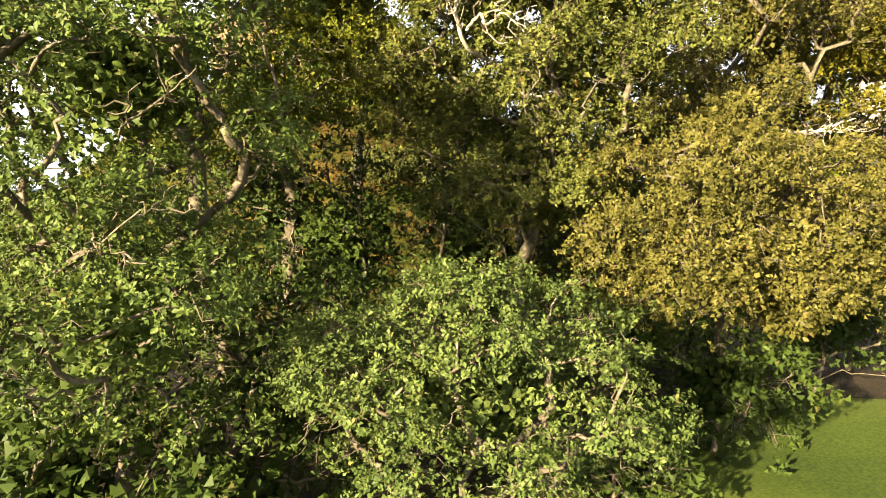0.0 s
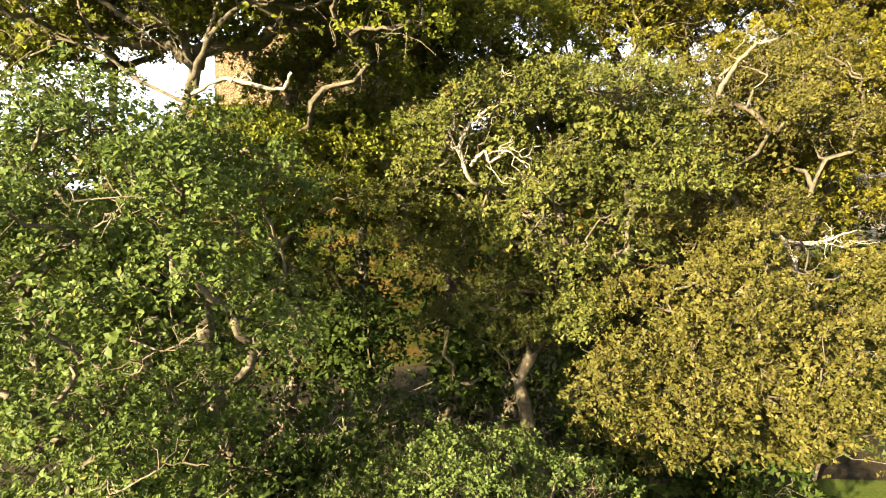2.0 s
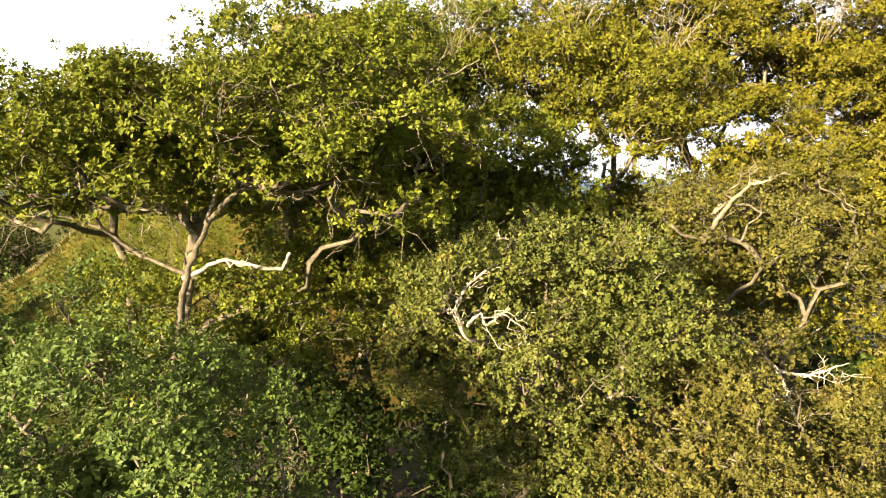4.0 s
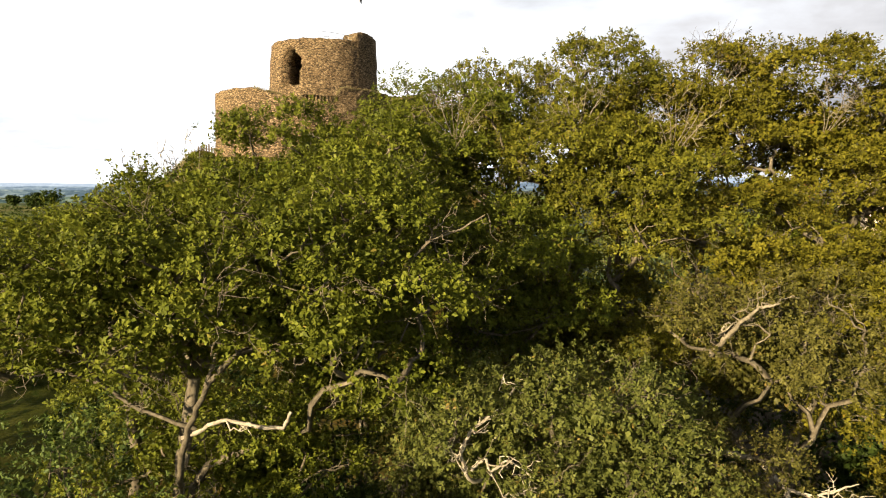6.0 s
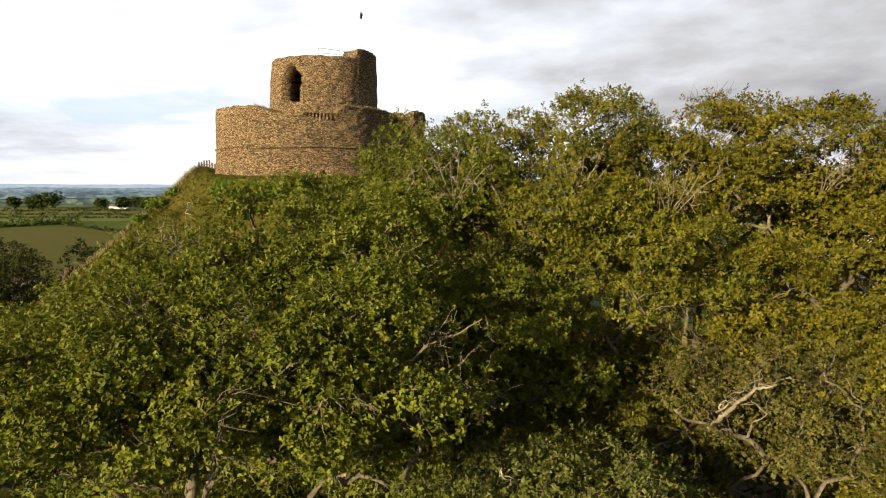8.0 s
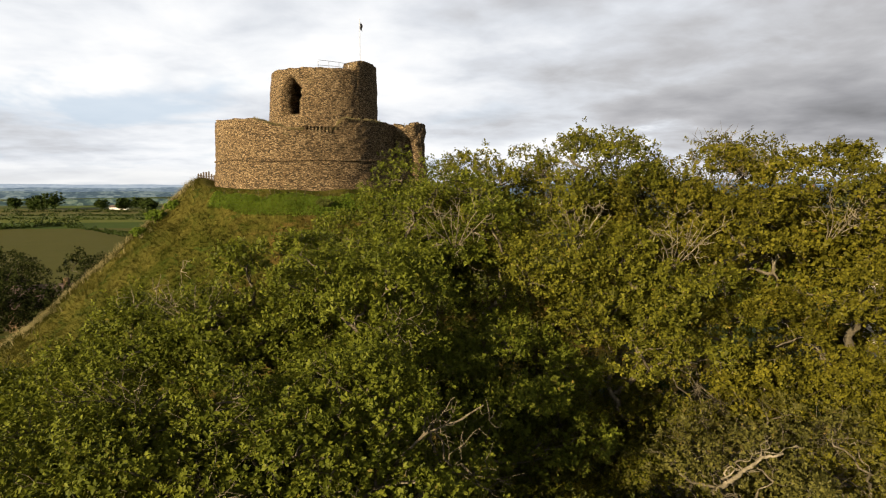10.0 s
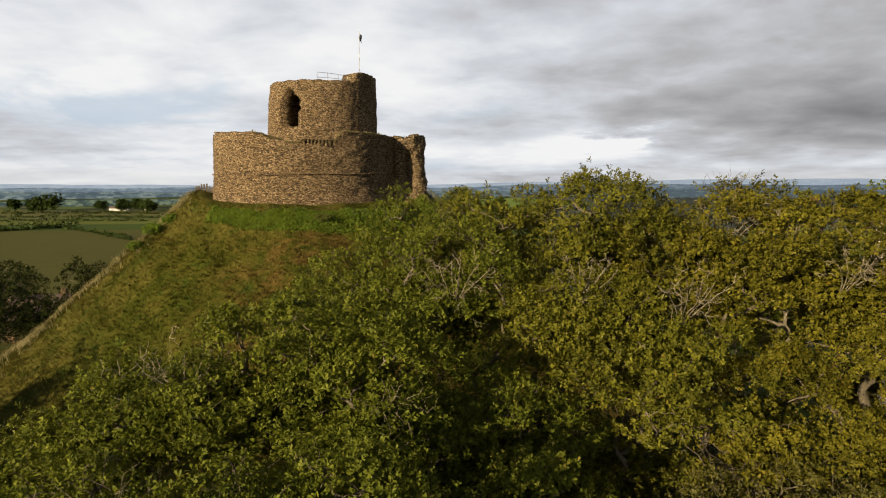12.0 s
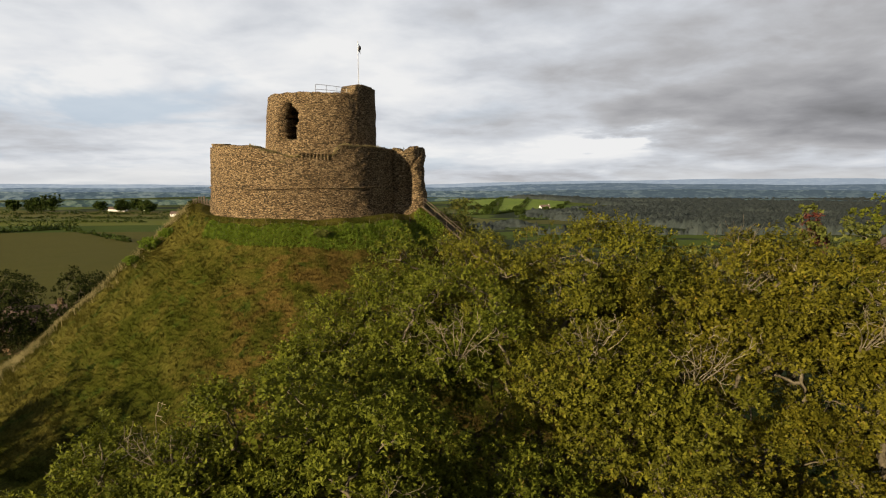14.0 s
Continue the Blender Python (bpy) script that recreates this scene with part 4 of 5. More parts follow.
limb("twisted_limb", oak_8, [(0.6, 13.8, 11.0), (0.9, 13.7, 11.4), (1.0, 13.6, 11.0), (1.4, 13.6, 11.4), (1.9, 13.7, 10.9)], 0.045, 0.015, 35, 5, label="twisted pale limb")
limb("bare_limb", oak_8, [(3.6, 15.6, 9.9), (3.2, 15.4, 9.95), (2.6, 15.3, 9.8), (1.9, 15.2, 9.85)], 0.06, 0.035, 36, 1, label="bleached bare limb")
oak_9 = make_tree("oak_tree", "golden olive oak hanging low over the lawn", (8.6, 19.4, 0),
                  [((9.2, 18.0, 12.2), (3.3, 2.5, 2.6), 78), ((5.6, 13.6, 7.5), (1.7, 1.6, 1.3), 26), ((7.5, 13.6, 6.6), (1.8, 1.5, 1.5), 30), ((6.1, 12.7, 5.5), (1.4, 1.0, 0.9), 16), ((8.7, 13.5, 5.0), (1.4, 1.1, 1.1), 16), ((4.5, 13.4, 5.9), (1.3, 1.2, 1.1), 16), ((7.6, 15.2, 8.5), (1.9, 1.5, 1.2), 24), ((10.8, 16.4, 6.4), (2.7, 2.0, 2.3), 46), ((7.0, 16.6, 9.4), (2.8, 1.6, 1.6), 36), ((8.0, 13.8, 4.6), (1.9, 1.4, 1.0), 20)], 9, LEAF_GOLD, group=BELT, void=-0.08, droop=0.5, length=0.1, sprays=120)
limb("bare_limb", oak_9, [(7.4, 18.4, 9.6), (7.9, 17.5, 9.75), (8.8, 17.0, 9.7), (9.3, 16.5, 8.95), (9.4, 16.2, 8.4), (9.6, 15.8, 7.6), (9.85, 15.2, 6.6), (10.0, 15.0, 5.8)], 0.10, 0.02, 37, 9,
     label="bleached dead limb hanging down")
limb("bare_limb", oak_9, [(9.2, 16.6, 9.1), (9.8, 16.4, 9.0), (10.4, 16.3, 9.2), (11.0, 16.3, 9.4)], 0.06, 0.015, 38, 5, label="bleached dead limb")
limb("limb", oak_9, [(7.4, 17.4, 12.6), (7.45, 16.6, 13.3), (7.6, 16.2, 13.8), (8.0, 16.1, 14.2), (8.5, 16.1, 14.3)], 0.08, 0.03, 39, 5, BARK_GREY)
make_tree("young_tree", "young fresh green tree with a rounded leafy crown", (0.9, 10.4, 0),
          [((0.6, 9.9, 4.1), (3.0, 2.5, 2.0), 120)], 10, LEAF_FRESH, lobe_r=0.55, sprays=68, per=9, trunk_r=0.12, length=0.08, kite=True)

# undergrowth added below the canopy, deep shade put into its leaf colour
# centre, half sizes and number of clumps of each
SHRUBS_FRONT = [(-3.6, 13.6, 3.2, 2.6, 2.2, 3.0, 30), (-14.0, 17.0, 4.0, 3.4, 3.0, 4.2, 34), (-9.0, 12.6, 1.8, 2.6, 1.8, 1.8, 24), (5.2, 17.6, 2.8, 2.2, 1.6, 2.8, 26), (8.0, 17.0, 1.8, 2.2, 1.3, 1.9, 24), (-3.6, 10.2, 1.9, 2.0, 1.4, 2.0, 22), (-6.6, 9.8, 2.2, 2.0, 1.5, 2.3, 24), (4.2, 14.0, 0.8, 1.7, 1.3, 0.9, 16)]
SHRUBS_BACK = [(-8.5, 20.0, 4.5, 4.0, 2.5, 4.5, 34), (-3.2, 20.5, 5.5, 3.6, 2.4, 5.2, 40), (1.0, 20.0, 5.0, 3.4, 2.4, 4.8, 36), (5.2, 20.8, 6.0, 3.2, 2.2, 5.2, 36), (10.6, 25.5, 5.5, 4.0, 2.4, 5.2, 40), (17.0, 25.0, 5.5, 4.0, 2.6, 5.4, 40), (6.0, 26.0, 5.0, 3.6, 2.0, 5.0, 36), (13.0, 20.6, 3.2, 3.6, 1.8, 3.2, 36), (-6.0, 22.5, 7.0, 2.6, 1.8, 5.0, 34), (3.0, 29.5, 9.5, 3.6, 2.0, 3.4, 30), (8.6, 30.5, 9.8, 3.6, 2.0, 3.4, 30), (13.6, 28.5, 9.6, 3.4, 2.0, 3.4, 30)]
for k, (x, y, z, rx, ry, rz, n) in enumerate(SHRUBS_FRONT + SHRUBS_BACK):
    make_tree("understorey_shrub", "shrub growing under the oaks, deep shade put into its dark leaves", (x, y, 0), [((x, y, z), (rx, ry, rz), n)], 50 + k, LEAF_DARK,
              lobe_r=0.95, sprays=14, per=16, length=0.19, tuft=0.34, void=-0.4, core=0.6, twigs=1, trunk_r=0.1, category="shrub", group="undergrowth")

# ---- planting on the mound ----
def make_hedge():
    rng = np.random.default_rng(70)
    n = 11000
    a = np.radians(rng.uniform(-33, 80, n))
    w = rng.uniform(0, 1, n)
    r = 15.2 + w * (1.3 + 1.5 * np.clip(a + 0.7, 0, 1.7))
    x, y = SX + r * np.sin(a), SY - r * np.cos(a)
    h = (0.4 + 0.2 * np.sin(a * 31) * np.sin(a * 11)) * np.sqrt(np.clip(4 * w * (1 - w), 0, 1)) * rng.uniform(0.55, 1.05, n)
    C = np.stack([x, y, height(x, y) + h], 1)
    A = unit(np.stack([np.sin(a) * (w - 0.2), -np.cos(a) * (w - 0.2), np.full(n, 0.7)], 1) + rng.normal(0, 0.4, (n, 3)))
    V, F = leaves(rng, C, A, 5, 0.15, 0.22, 0.7)
    hedge = thing("ivy_hedge", (SX, SY - 15, float(height(SX, SY - 15))), "bright green ivy hedge round the foot of the wall", "hedge")
    np_part("foliage", V, F, LEAF_HEDGE, hedge)["kind"] = "stuff"
    stems = []
    for k in range(60):
        an = radians(-30 + 1.8 * k)
        rr = 14.6 + rng.uniform(0.4, 1.6)
        p = np.array([SX + rr * math.sin(an), SY - rr * math.cos(an), 0])
        p[2] = height(p[0], p[1]) - 0.1
        stems.append((crooked(rng, p, p + np.array([0, 0, 0.8]) + rng.normal(0, 0.2, 3), 4, 0.2), np.linspace(0.04, 0.015, 4)))
    V, F = tubes(stems, 4)
    np_part("stems", V, F, BARK, hedge)["kind"] = "stuff"


make_hedge()


def make_long_grass():
    """Tussocks of long grass over the side of the mound that is seen."""
    rng = np.random.default_rng(71)
    n, per = 30000, 5
    a = np.radians(rng.uniform(-118, 75, n))
    r = np.sqrt(rng.uniform(14.5 ** 2, 40 ** 2, n))
    x, y = MX + r * np.sin(a), MY - r * np.cos(a)
    base = np.stack([x, y, height(x, y) - 0.03], 1)
    tall = np.repeat((rng.uniform(0.25, 0.6, n) * (0.75 + 0.25 * lump(x, y, 0.6, 7.0)) * (1 + 0.6 * np.exp(-((np.degrees(a) + 82) / 14) ** 2)))[:, None], per, 0)
    lean = 0.5 * np.stack([np.sin(a), -np.cos(a), 0 * a], 1) + np.stack([lump(x, y, 0.4, 1.0), lump(x, y, 0.4, 5.0), 0 * x], 1) * 0.35
    base = np.repeat(base, per, 0) + rng.normal(0, 0.13, (n * per, 3)) * np.array([1, 1, 0])
    away = np.repeat(lean, per, 0) + rng.normal(0, 0.35, (n * per, 3)) * np.array([1, 1, 0.2])
    side = unit(rng.normal(size=(n * per, 3)) * np.array([1, 1, 0])) * 0.03
    V = np.empty((n * per, 3, 3))
    V[:, 0], V[:, 1] = base - side, base + side
    V[:, 2] = base + (np.array([0, 0, 1.0]) + away) * tall * rng.uniform(0.5, 1.1, (n * per, 1))
    me = np_mesh("long_grass", V.reshape(-1, 3), np.arange(n * per * 3).reshape(-1, 3), BLADES)
    tagged(new("long_grass", me), "long rough grass, green and straw, on the steep mound", "grass", kind="stuff")


make_long_grass()


STRAW = leaf_material("dry_straw", (0.15, 0.13, 0.055), (0.26, 0.22, 0.1), (0.4, 0.35, 0.18), (0.2, 0.15, 0.07), 0.03, 0.45)


def make_dry_grass():
    """Tall pale seed heads along the sunny shoulder of the mound."""
    rng = np.random.default_rng(72)
    n, per = 3000, 5
    a = np.radians(rng.normal(-84, 9, n))
    r = np.sqrt(rng.uniform(15.0 ** 2, 38 ** 2, n))
    x, y = MX + r * np.sin(a), MY - r * np.cos(a)
    base = np.repeat(np.stack([x, y, height(x, y) - 0.03], 1), per, 0) + rng.normal(0, 0.16, (n * per, 3)) * np.array([1, 1, 0])
    tall = rng.uniform(0.45, 1.0, (n * per, 1))
    side = unit(rng.normal(size=(n * per, 3)) * np.array([1, 1, 0])) * 0.03
    V = np.empty((n * per, 3, 3))
    V[:, 0], V[:, 1] = base - side, base + side
    V[:, 2] = base + (np.array([-0.25, 0.1, 1.0]) + rng.normal(0, 0.25, (n * per, 3)) * np.array([1, 1, 0.1])) * tall
    me = np_mesh("dry_grass", V.reshape(-1, 3), np.arange(n * per * 3).reshape(-1, 3), STRAW)
    tagged(new("dry_grass", me), "tall pale dry grass along the mound's shoulder", "grass", kind="stuff")


make_dry_grass()


def bush(name, label, x, y, r, h, seed, leaf, n=14, length=0.22, category="bush", group=""):
    z = float(height(x, y))
    return make_tree(name, label, (x, y, z), [((x, y, z + h * 0.55), (r, r, h * 0.45), n)], seed, leaf, lobe_r=r * 0.38, wood=0.03, sprays=12, per=22, length=length, tuft=r * 0.16, void=-1.0, core=0.4, twigs=1,
                     trunk_r=0.06, category=category, group=group, bare=0.0)


for k, (x, y, r, h) in enumerate(((-36.0, 78.5, 1.1, 1.2), (-34.3, 79.0, 0.8, 0.8), (-38.0, 77.5, 0.7, 0.7), (-13.5, 71.5, 0.8, 0.55))):
    bush("scrub_bush", "low green scrub bush on the grassy mound", x, y, r, h, 80 + k, LEAF_OLIVE if k > 2 else LEAF_HEDGE, group="scrub on the mound")
for k, (x, y, r, h) in enumerate(((2.4, 90.0, 2.6, 6.6), (5.5, 88.5, 2.4, 5.0), (8.5, 86.0, 2.6, 4.0), (-6.0, 62.0, 2.6, 3.2), (-1.5, 64.5, 2.6, 3.4), (3.0, 69.0, 2.8, 3.6), (7.0, 74.0, 2.8, 4.0),
                                  (11.0, 80.0, 3.0, 4.4))):
    bush("thorn_bush", "olive green thorn bush on the mound's flank", x, y, r, h, 90 + k, LEAF_OLIVE, 22, 0.26, group="thorn bushes")

# ---- trees and houses beyond ----
def far_tree(label, x, y, r, h, seed, leaf, group="far trees", n=46, ground=None, length=0.5):
    z = float(height(x, y)) if ground is None else ground
    return make_tree("far_tree", label, (x, y, z), [((x, y, z + h * 0.58), (r, r, h * 0.42), n)], seed, leaf, lobe_r=r * 0.3, wood=0.03, sprays=10, per=11, length=length * 1.5, tuft=r * 0.1, void=-1.0, core=0.3, crowd=1.0, twigs=1,
                     trunk_r=0.3, group=group, bare=0.0)


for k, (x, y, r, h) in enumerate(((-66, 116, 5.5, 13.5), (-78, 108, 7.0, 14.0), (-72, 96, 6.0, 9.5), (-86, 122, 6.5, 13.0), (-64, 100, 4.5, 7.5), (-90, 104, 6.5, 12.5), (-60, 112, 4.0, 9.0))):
    far_tree("spreading tree in the hollow behind the mound, shade put into its leaves", x, y, r, h, 110 + k, LEAF_SHADED, "trees behind the mound", 70, None, 0.3)
# the last three stand out of view, added to shade the mound's foot
for k, (x, y, r, h) in enumerate(((-20, 36, 3.0, 4.6), (-47, 36, 5.0, 13.0), (-55, 40, 5.5, 14.0), (-40, 26, 5.0, 13.0))):
    far_tree("dark tree added at the foot of the mound for its shade", x, y, r, h, 190 + k, LEAF_DARK, "trees at the mound's foot", 40, None, 0.3)
for k, (x, y, r, h, m) in enumerate(((41.4, 74, 3.4, 22.6, LEAF_OLIVE), (46.6, 81, 2.4, 22.0, LEAF_PURPLE), (49.6, 77, 3.8, 22.2, LEAF_OLIVE), (54.2, 79, 4.4, 23.6, LEAF_GREEN), (60, 82, 5.0, 25.6, LEAF_GREEN),
                                     (36, 70, 4.2, 19.0, LEAF_GREEN), (47, 68, 5.0, 19.0, LEAF_GREEN), (56, 66, 5.2, 20.5, LEAF_GREEN), (30, 74, 4.6, 18.5, LEAF_OLIVE), (24, 80, 4.8, 16.5, LEAF_OLIVE))):
    far_tree("copper beech with dark purple leaves" if m is LEAF_PURPLE else "tall leafy tree behind the oak belt", x, y, r, h, 130 + k, m, "trees beyond the belt", length=0.36)
# single trees and hedges among the fields
for k, (x, y, r, h) in enumerate(((-548, 860, 13, 24), (-572, 870, 10, 19), (-590, 880, 9, 17), (-460, 880, 9, 16), (-432, 890, 8, 15), (-412, 860, 8, 16), (-520, 930, 8, 14), (-380, 940, 9, 15), (-630, 900, 9, 16),
                                  (-350, 900, 8, 14), (-480, 960, 9, 15), (95, 760, 5, 8), (134, 800, 5, 8), (178, 780, 5, 7), (60, 820, 5, 8))):
    far_tree("dark field tree standing in a far hedge", x, y, r, h, 150 + k, LEAF_DARK, "field trees", 26, None, 1.6)


def make_field_hedge(pts, width, tall, seed):
    rng = np.random.default_rng(seed)
    pts = np.array(pts, float)
    L = np.linalg.norm(np.diff(pts, axis=0), axis=1)
    n = int(L.sum() * width * 0.34)
    t = rng.uniform(0, len(pts) - 1, n)
    x = np.interp(t, np.arange(len(pts)), pts[:, 0]) + rng.normal(0, width * 0.3, n)
    y = np.interp(t, np.arange(len(pts)), pts[:, 1]) + rng.normal(0, width * 0.3, n)
    z = height(x, y) + tall * rng.uniform(0, 1, n) * (0.65 + 0.35 * np.sin(t * 23 + seed))
    V, F = leaves(rng, np.stack([x, y, z], 1), unit(rng.normal(size=(n, 3)) + np.array([0, -0.3, 0.6])), 5, 1.5, 1.2, 0.8)
    me = np_mesh("field_hedge", V, F, LEAF_DARK)
    tagged(new("field_hedge", me), "dark clipped hedge between far fields", "hedge", "field hedges", "stuff")


for k, (p, w, t) in enumerate((([(-420, 470), (-360, 500), (-335, 560)], 12, 7), ([(-345, 545), (-262, 470), (-215, 420)], 4, 3), ([(-560, 610), (-420, 640), (-310, 640)], 4, 3.5),
                               ([(-560, 700), (-420, 715), (-300, 700)], 5, 4), ([(-640, 800), (-480, 810), (-330, 800)], 6, 5), ([(-700, 500), (-470, 480), (-420, 470)], 6, 4))):
    make_field_hedge(p, w, t, 170 + k)


def make_house(x, y, w, d, eaves, ridge, turn, wall, label):
    z = float(height(x, y))
    h = thing("house", (x, y, z), label, "house", "far houses")
    m = Matrix.Translation((x, y, z)) @ Matrix.Rotation(radians(turn), 4, "Z")
    bm = bmesh.new()
    box(bm, -w / 2, w / 2, -d / 2, d / 2, -1.5, eaves)
    for sx in (-1, 1):
        v = [bm.verts.new(p) for p in ((sx * w / 2, -d / 2, eaves), (sx * w / 2, d / 2, eaves), (sx * w / 2, 0, ridge))]
        bm.faces.new(v)
    bm.transform(m)
    part("wall", bm, wall, h)
    bm = bmesh.new()
    o = 0.3
    prof = [(-d / 2 - o, eaves - 0.2), (0, ridge + 0.1), (d / 2 + o, eaves - 0.2), (d / 2 + o, eaves), (0, ridge + 0.32), (-d / 2 - o, eaves)]
    ends = [[bm.verts.new((sx, py, pz)) for py, pz in prof] for sx in (-w / 2 - o, w / 2 + o)]
    bm.faces.new(ends[0])
    bm.faces.new(ends[1][::-1])
    for i in range(6):
        j = (i + 1) % 6
        bm.faces.new((ends[0][j], ends[0][i], ends[1][i], ends[1][j]))
    bm.transform(m)
    part("roof", bm, ROOF, h)
    bm = bmesh.new()
    box(bm, w / 2 - 1.1, w / 2 - 0.3, -0.5, 0.5, ridge - 0.6, ridge + 1.3, 0.05)
    bm.transform(m)
    part("chimney", bm, wall, h)
    for k in range(max(2, int(w / 3))):
        bm = bmesh.new()
        cx = -w / 2 + w * (k + 0.5) / max(2, int(w / 3))
        box(bm, cx - 0.5, cx + 0.5, -d / 2 - 0.03, -d / 2 + 0.1, eaves - 1.7, eaves - 0.5)
        bm.transform(m)
        part("window", bm, CLOTH, h)


def make_far_wood():
    """Woodland filling the far valley, too distant to tell its trees apart: one bumpy canopy."""
    rng = np.random.default_rng(330)
    y, q = np.meshgrid(480 * (1450 / 480) ** np.linspace(0, 1, 150), np.linspace(0.02, 0.8, 260), indexing="ij")
    x = q * y
    stand = lump(x, y, 0.013, 2.0) + 0.5 * lump(x, y, 0.041, 5.0) + 1.6 * np.clip((q - 0.2) / 0.25, -0.6, 1) - 0.2
    tall = np.clip(stand * 14, -6, 6) + rng.normal(0, 1.3, x.shape) + 1.2 * lump(x, y, 0.3, 1.0)
    tall[0] = -6
    V = np.stack([x.ravel(), y.ravel(), (height(x, y) + tall).ravel()], 1)
    i = (np.arange(149)[:, None] * 260 + np.arange(259)[None]).ravel()
    F = np.stack([i, i + 1, i + 261, i + 260], 1)
    tagged(new("far_wood", np_mesh("far_wood", V, F, HAZED_WOODLAND)), "dark woodland filling the far valley, blue haze put into its colour", "woodland", kind="stuff")


# blue-grey tint: the haze of distance put into the canopy colour
HAZED_WOODLAND = surface("woodland", (0.022, 0.03, 0.03), (0.036, 0.046, 0.044), (0.055, 0.065, 0.058), 0.12, 0.03, 0.97, 0.8, 2.0)
make_far_wood()


def make_pasture(pts, label, material):
    """A field laid over the far valley side: four corners on the ground."""
    p = np.array(pts, float)
    s, t = np.meshgrid(np.linspace(0, 1, 14), np.linspace(0, 1, 14))
    s, t = s[..., None], t[..., None]
    P = p[0] * (1 - s) * (1 - t) + p[1] * s * (1 - t) + p[2] * s * t + p[3] * (1 - s) * t
    x, y = P[..., 0].ravel(), P[..., 1].ravel()
    i = (np.arange(13)[:, None] * 14 + np.arange(13)[None]).ravel()
    me = np_mesh("pasture", np.stack([x, y, height(x, y) + 0.7], 1), np.stack([i, i + 1, i + 15, i + 14], 1), material, True)
    tagged(new("pasture", me), label, "field", "far pastures", "structure")


PASTURE = surface("far_pasture", (0.075, 0.12, 0.018), (0.11, 0.165, 0.024), (0.15, 0.19, 0.04), 0.05, 0.006, 0.97, 0.3, 0.5)
for k, p in enumerate((((68, 800), (100, 860), (176, 1240), (122, 1240)), ((106, 840), (168, 900), (258, 1215), (180, 1240)), ((30, 960), (76, 980), (118, 1250), (45, 1250)),
                       ((262, 1110), (330, 1120), (352, 1200), (280, 1205)), ((92, 690), (172, 700), (180, 745), (92, 735)), ((20, 780), (62, 800), (70, 930), (24, 920)))):
    make_pasture(p, "bright green pasture on the far valley side", PASTURE)
    make_field_hedge(list(p) + [p[0]], 4, 4, 300 + k)
    if k < 3:
        far_tree("dark field tree standing in a far hedge", p[1][0] + 4, p[1][1], 4, 7, 165 + k, LEAF_DARK, "field trees", 26, None, 1.6)
make_house(-71.0, 108, 9, 6, 4.6, 7.8, 20, STONE, "house with a brown slate roof among dark trees")
make_house(-330, 760, 14, 8, 3.5, 6, 10, RENDERED, "white farmhouse among far fields")
make_house(-480, 905, 24, 10, 3.5, 6, 5, RENDERED, "long pale farm building")
make_house(-445, 925, 14, 8, 4, 7, -15, RENDERED, "pale farm building among hedges")
make_house(150, 905, 14, 8, 4, 7, 12, RENDERED, "white farmhouse in the valley")
make_house(37.6, 51.5, 3.0, 4.5, 19.6, 21.3, 62, STONE_PALE, "tall stone gable with lichen beside the trees")


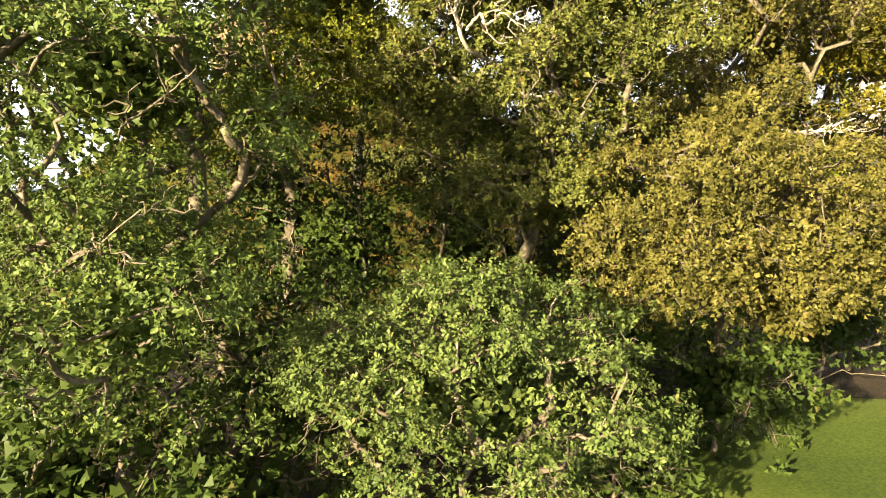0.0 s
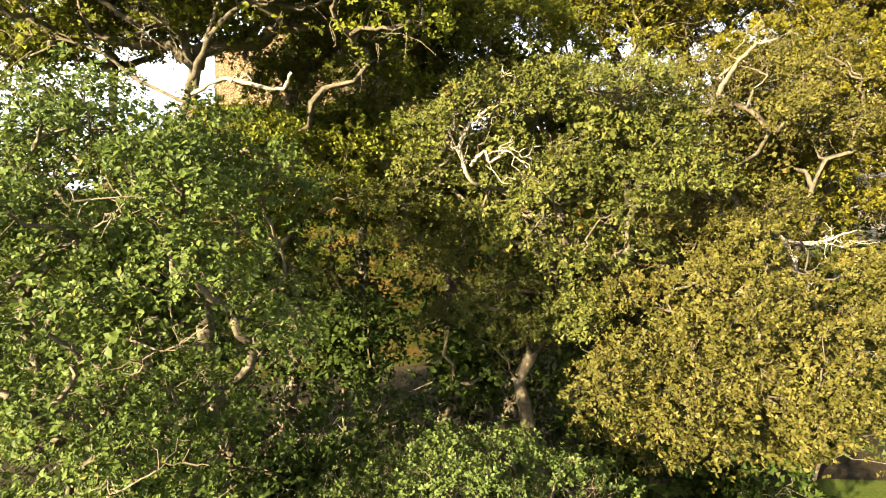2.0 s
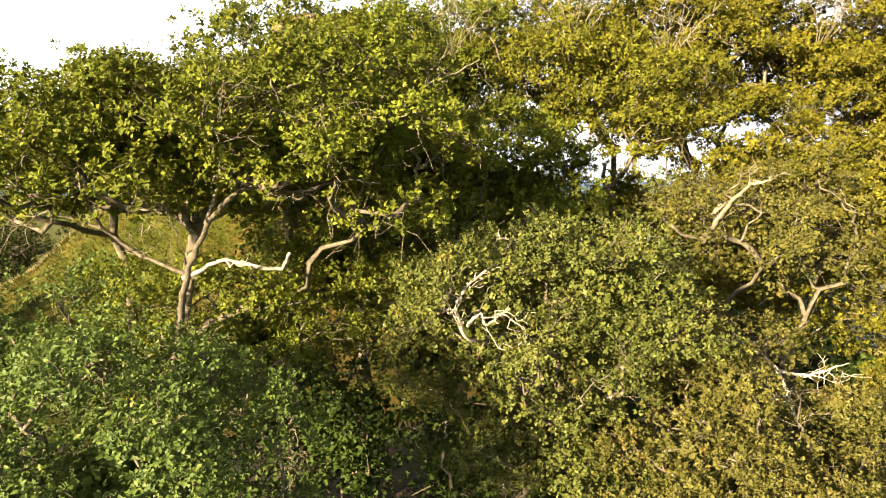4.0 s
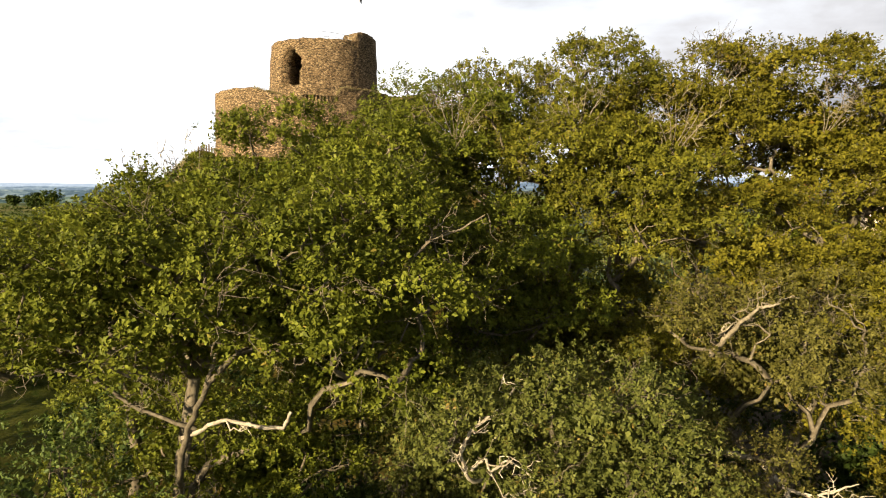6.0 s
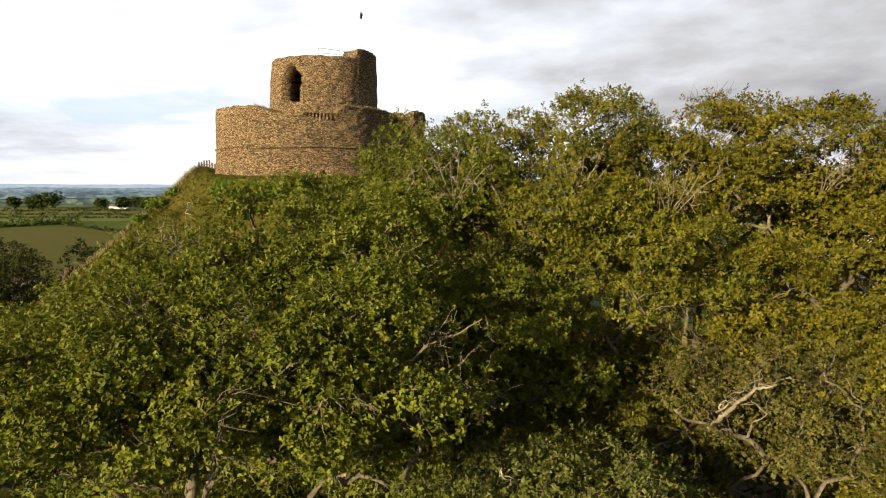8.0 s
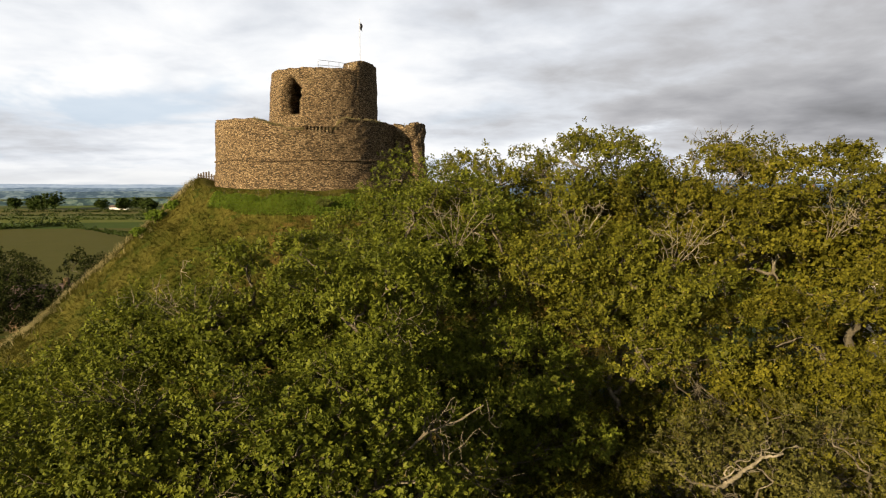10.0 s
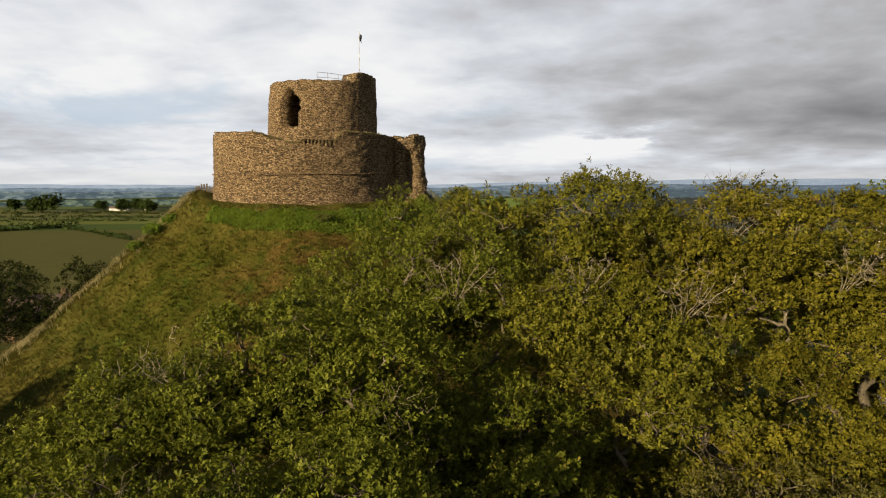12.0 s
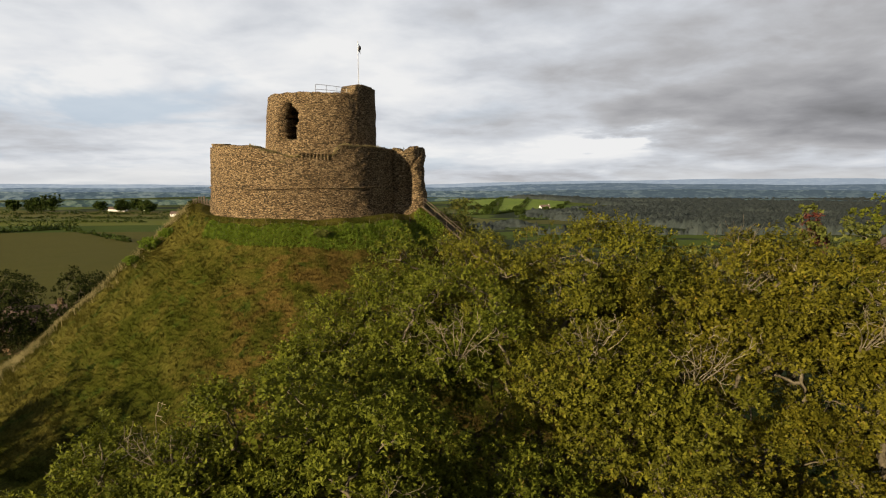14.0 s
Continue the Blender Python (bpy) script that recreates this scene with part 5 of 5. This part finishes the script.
# ---- far hills, a plain glowing backdrop with haze put into its colours ----
def make_hills():
    def hazed_hill_mat(name, wood, field, pale, scale):
        m, nd, co = shell_nodes(name)
        sep = nd.add("ShaderNodeSeparateXYZ", Vector=co)
        u = nd.math("DIVIDE", sep.outputs[0], nd.math("MAXIMUM", sep.outputs[1], 1.0))
        co = nd.add("ShaderNodeCombineXYZ", X=nd.math("MULTIPLY", u, 150.0), Y=nd.math("MULTIPLY", sep.outputs[2], scale * 1.5), Z=scale * 9.0).outputs[0]
        cells = nd.add("ShaderNodeTexVoronoi", Vector=nd.scaled(co, 0.55, 0.8, 1.0), Scale=1.0)
        r = nd.add("ShaderNodeSeparateColor", Color=cells.outputs["Color"]).outputs[0]
        v = nd.math("ADD", nd.math("MULTIPLY", r, 0.3), nd.math("MULTIPLY", nd.noise(co, 0.9, 8.0, 0.75), 0.8))
        v = nd.math("SUBTRACT", v, nd.math("MULTIPLY", step(nd, u, 0.0, 0.35), 0.07))
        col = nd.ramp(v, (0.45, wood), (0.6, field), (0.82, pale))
        # one side darkened: cloud shadow over the far land put into the colour
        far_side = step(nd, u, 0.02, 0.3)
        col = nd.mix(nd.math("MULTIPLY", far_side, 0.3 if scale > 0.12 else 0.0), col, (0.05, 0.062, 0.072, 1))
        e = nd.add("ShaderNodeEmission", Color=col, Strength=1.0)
        finish(nd, e.outputs[0])
        return m
    # distance, foot, skyline height to one side and to the other, roughness, colours of wood, field and stubble, bluer
    # and paler with distance for haze
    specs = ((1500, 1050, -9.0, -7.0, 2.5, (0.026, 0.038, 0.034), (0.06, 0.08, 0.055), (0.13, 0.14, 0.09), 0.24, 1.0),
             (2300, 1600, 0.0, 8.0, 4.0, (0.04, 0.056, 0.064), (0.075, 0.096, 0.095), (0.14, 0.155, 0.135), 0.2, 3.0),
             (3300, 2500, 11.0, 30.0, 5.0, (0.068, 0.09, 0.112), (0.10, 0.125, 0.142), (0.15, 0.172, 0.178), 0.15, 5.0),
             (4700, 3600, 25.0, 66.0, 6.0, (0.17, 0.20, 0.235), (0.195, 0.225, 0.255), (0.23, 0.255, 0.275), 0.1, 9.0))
    for R, R0, za, zb, amp, wood, field, pale, scale, seed in specs:
        a = np.radians(np.linspace(-62, 62, 300))
        rise = np.clip((np.degrees(a) + 3) / 15, 0, 1)
        rise = rise * rise * (3 - 2 * rise)
        tp = za + (zb - za) * rise * (0.85 + 0.15 * np.sin(a * 9 + seed)) + amp * (0.5 * np.sin(a * 13 + seed) + 0.3 * np.sin(a * 37 + seed * 2) + 0.12 * np.sin(a * 113 + seed))
        rows = []
        for f in np.linspace(0, 1, 7):
            rr = R0 + (R - R0) * f
            rows.append(np.stack([rr * np.sin(a), rr * np.cos(a), -19 + (tp + 19) * (f ** 1.3)], 1))
        rows.append(np.stack([R * 1.03 * np.sin(a), R * 1.03 * np.cos(a), np.full_like(a, -60.0)], 1))
        V = np.concatenate(rows)
        n = len(a)
        i = (np.arange(7)[:, None] * n + np.arange(n - 1)[None]).ravel()
        F = np.stack([i, i + 1, i + n + 1, i + n], 1)
        tagged(new("backdrop", np_mesh("backdrop", V, F, hazed_hill_mat("hazed_hills", wood, field, pale, scale), True)), "far hills of fields and woods on the skyline, blue haze put into their colour", "hills", kind="structure")


make_hills()


# ---- stairs, fence and wall plants by the keep ----
def make_stairs():
    a, b = np.array([-2.6, 86.0, 21.6]), np.array([9.4, 81.5, 11.8])
    st = thing("stairway", tuple(a), "stone stairway with a wooden handrail climbing the mound", "stairs")
    n = 48
    for k in range(n):
        p = a + (b - a) * (k + 0.5) / n
        bm = bmesh.new()
        box(bm, -0.16, 0.16, -0.9, 0.9, -0.5, 0.05, 0.02)
        bm.transform(Matrix.Translation(p) @ Matrix.Rotation(math.atan2(b[1] - a[1], b[0] - a[0]), 4, "Z"))
        part("step", bm, EARTH, st)
    for side in (-0.95, 0.95):
        off = np.array([0, side, 0])
        for k in range(0, n + 1, 6):
            p = a + (b - a) * k / n + off
            V, F = tubes([(np.array([p - [0, 0, 0.6], p + [0, 0, 1.05]]), [0.05, 0.05])], 6)
            np_part("post", V, F, WOOD, st)
        for hgt in (0.55, 1.0):
            V, F = tubes([(np.array([a, (a + b) / 2, b]) + off + np.array([0, 0, hgt]), [0.045] * 3)], 6)
            np_part("handrail", V, F, WOOD, st)


make_stairs()


def make_fence():
    f = thing("wooden_fence", (-32.0, 86.0, float(height(-32.0, 86.0))), "weathered wooden picket fence at the wall's end", "fence")
    for k in range(9):
        x, y = -33.4 + k * 0.32, 85.2 + k * 0.1
        z = float(height(x, y))
        bm = bmesh.new()
        box(bm, x - 0.11, x + 0.11, y - 0.03, y + 0.03, z - 0.4, z + (1.05 if k % 4 == 0 else 0.85), 0.01)
        part("post" if k % 4 == 0 else "picket", bm, WOOD, f)
    for hz in (0.35, 0.8):
        z0, z1 = float(height(-33.4, 85.2)), float(height(-30.84, 86.0))
        V, F = tubes([(np.array([[-33.4, 85.2, z0 + hz], [-30.84, 86.0, z1 + hz]]), [0.05, 0.05])], 4)
        np_part("rail", V, F, WOOD, f)


make_fence()


def make_wall_plants():
    """Grass and weeds rooted along the broken wall tops."""
    rng = np.random.default_rng(77)
    n = 420
    a = np.radians(np.concatenate([rng.uniform(18, 62, n // 2), rng.uniform(-20, 10, n // 4), rng.uniform(-180, 180, n // 4)]))
    on_gate = np.arange(n) >= 3 * (n // 4)
    x = np.where(on_gate[:len(a)], -5.15 + 2.2 * np.sin(a), SX + 12.0 * np.sin(a))
    y = np.where(on_gate[:len(a)], 86.8 - 2.2 * np.cos(a), SY - 12.0 * np.cos(a))
    deg = np.degrees(a)
    z = np.where(on_gate[:len(a)], 28.9, 28.95 - 1.4 * np.clip((deg + 22) / 26, 0, 1) * np.clip((32 - deg) / 6, 0, 1))
    C = np.stack([x, y, z], 1) + rng.normal(0, 0.08, (len(a), 3))
    V, F = leaves(rng, C, unit(rng.normal(0, 0.5, (len(a), 3)) + np.array([0, 0, 1.0])), 7, 0.26, 0.14, 0.25)
    tagged(new("wall_plants", np_mesh("wall_plants", V, F, STRAW)), "grass and weeds growing on the broken wall tops", "weeds", kind="stuff")


make_wall_plants()
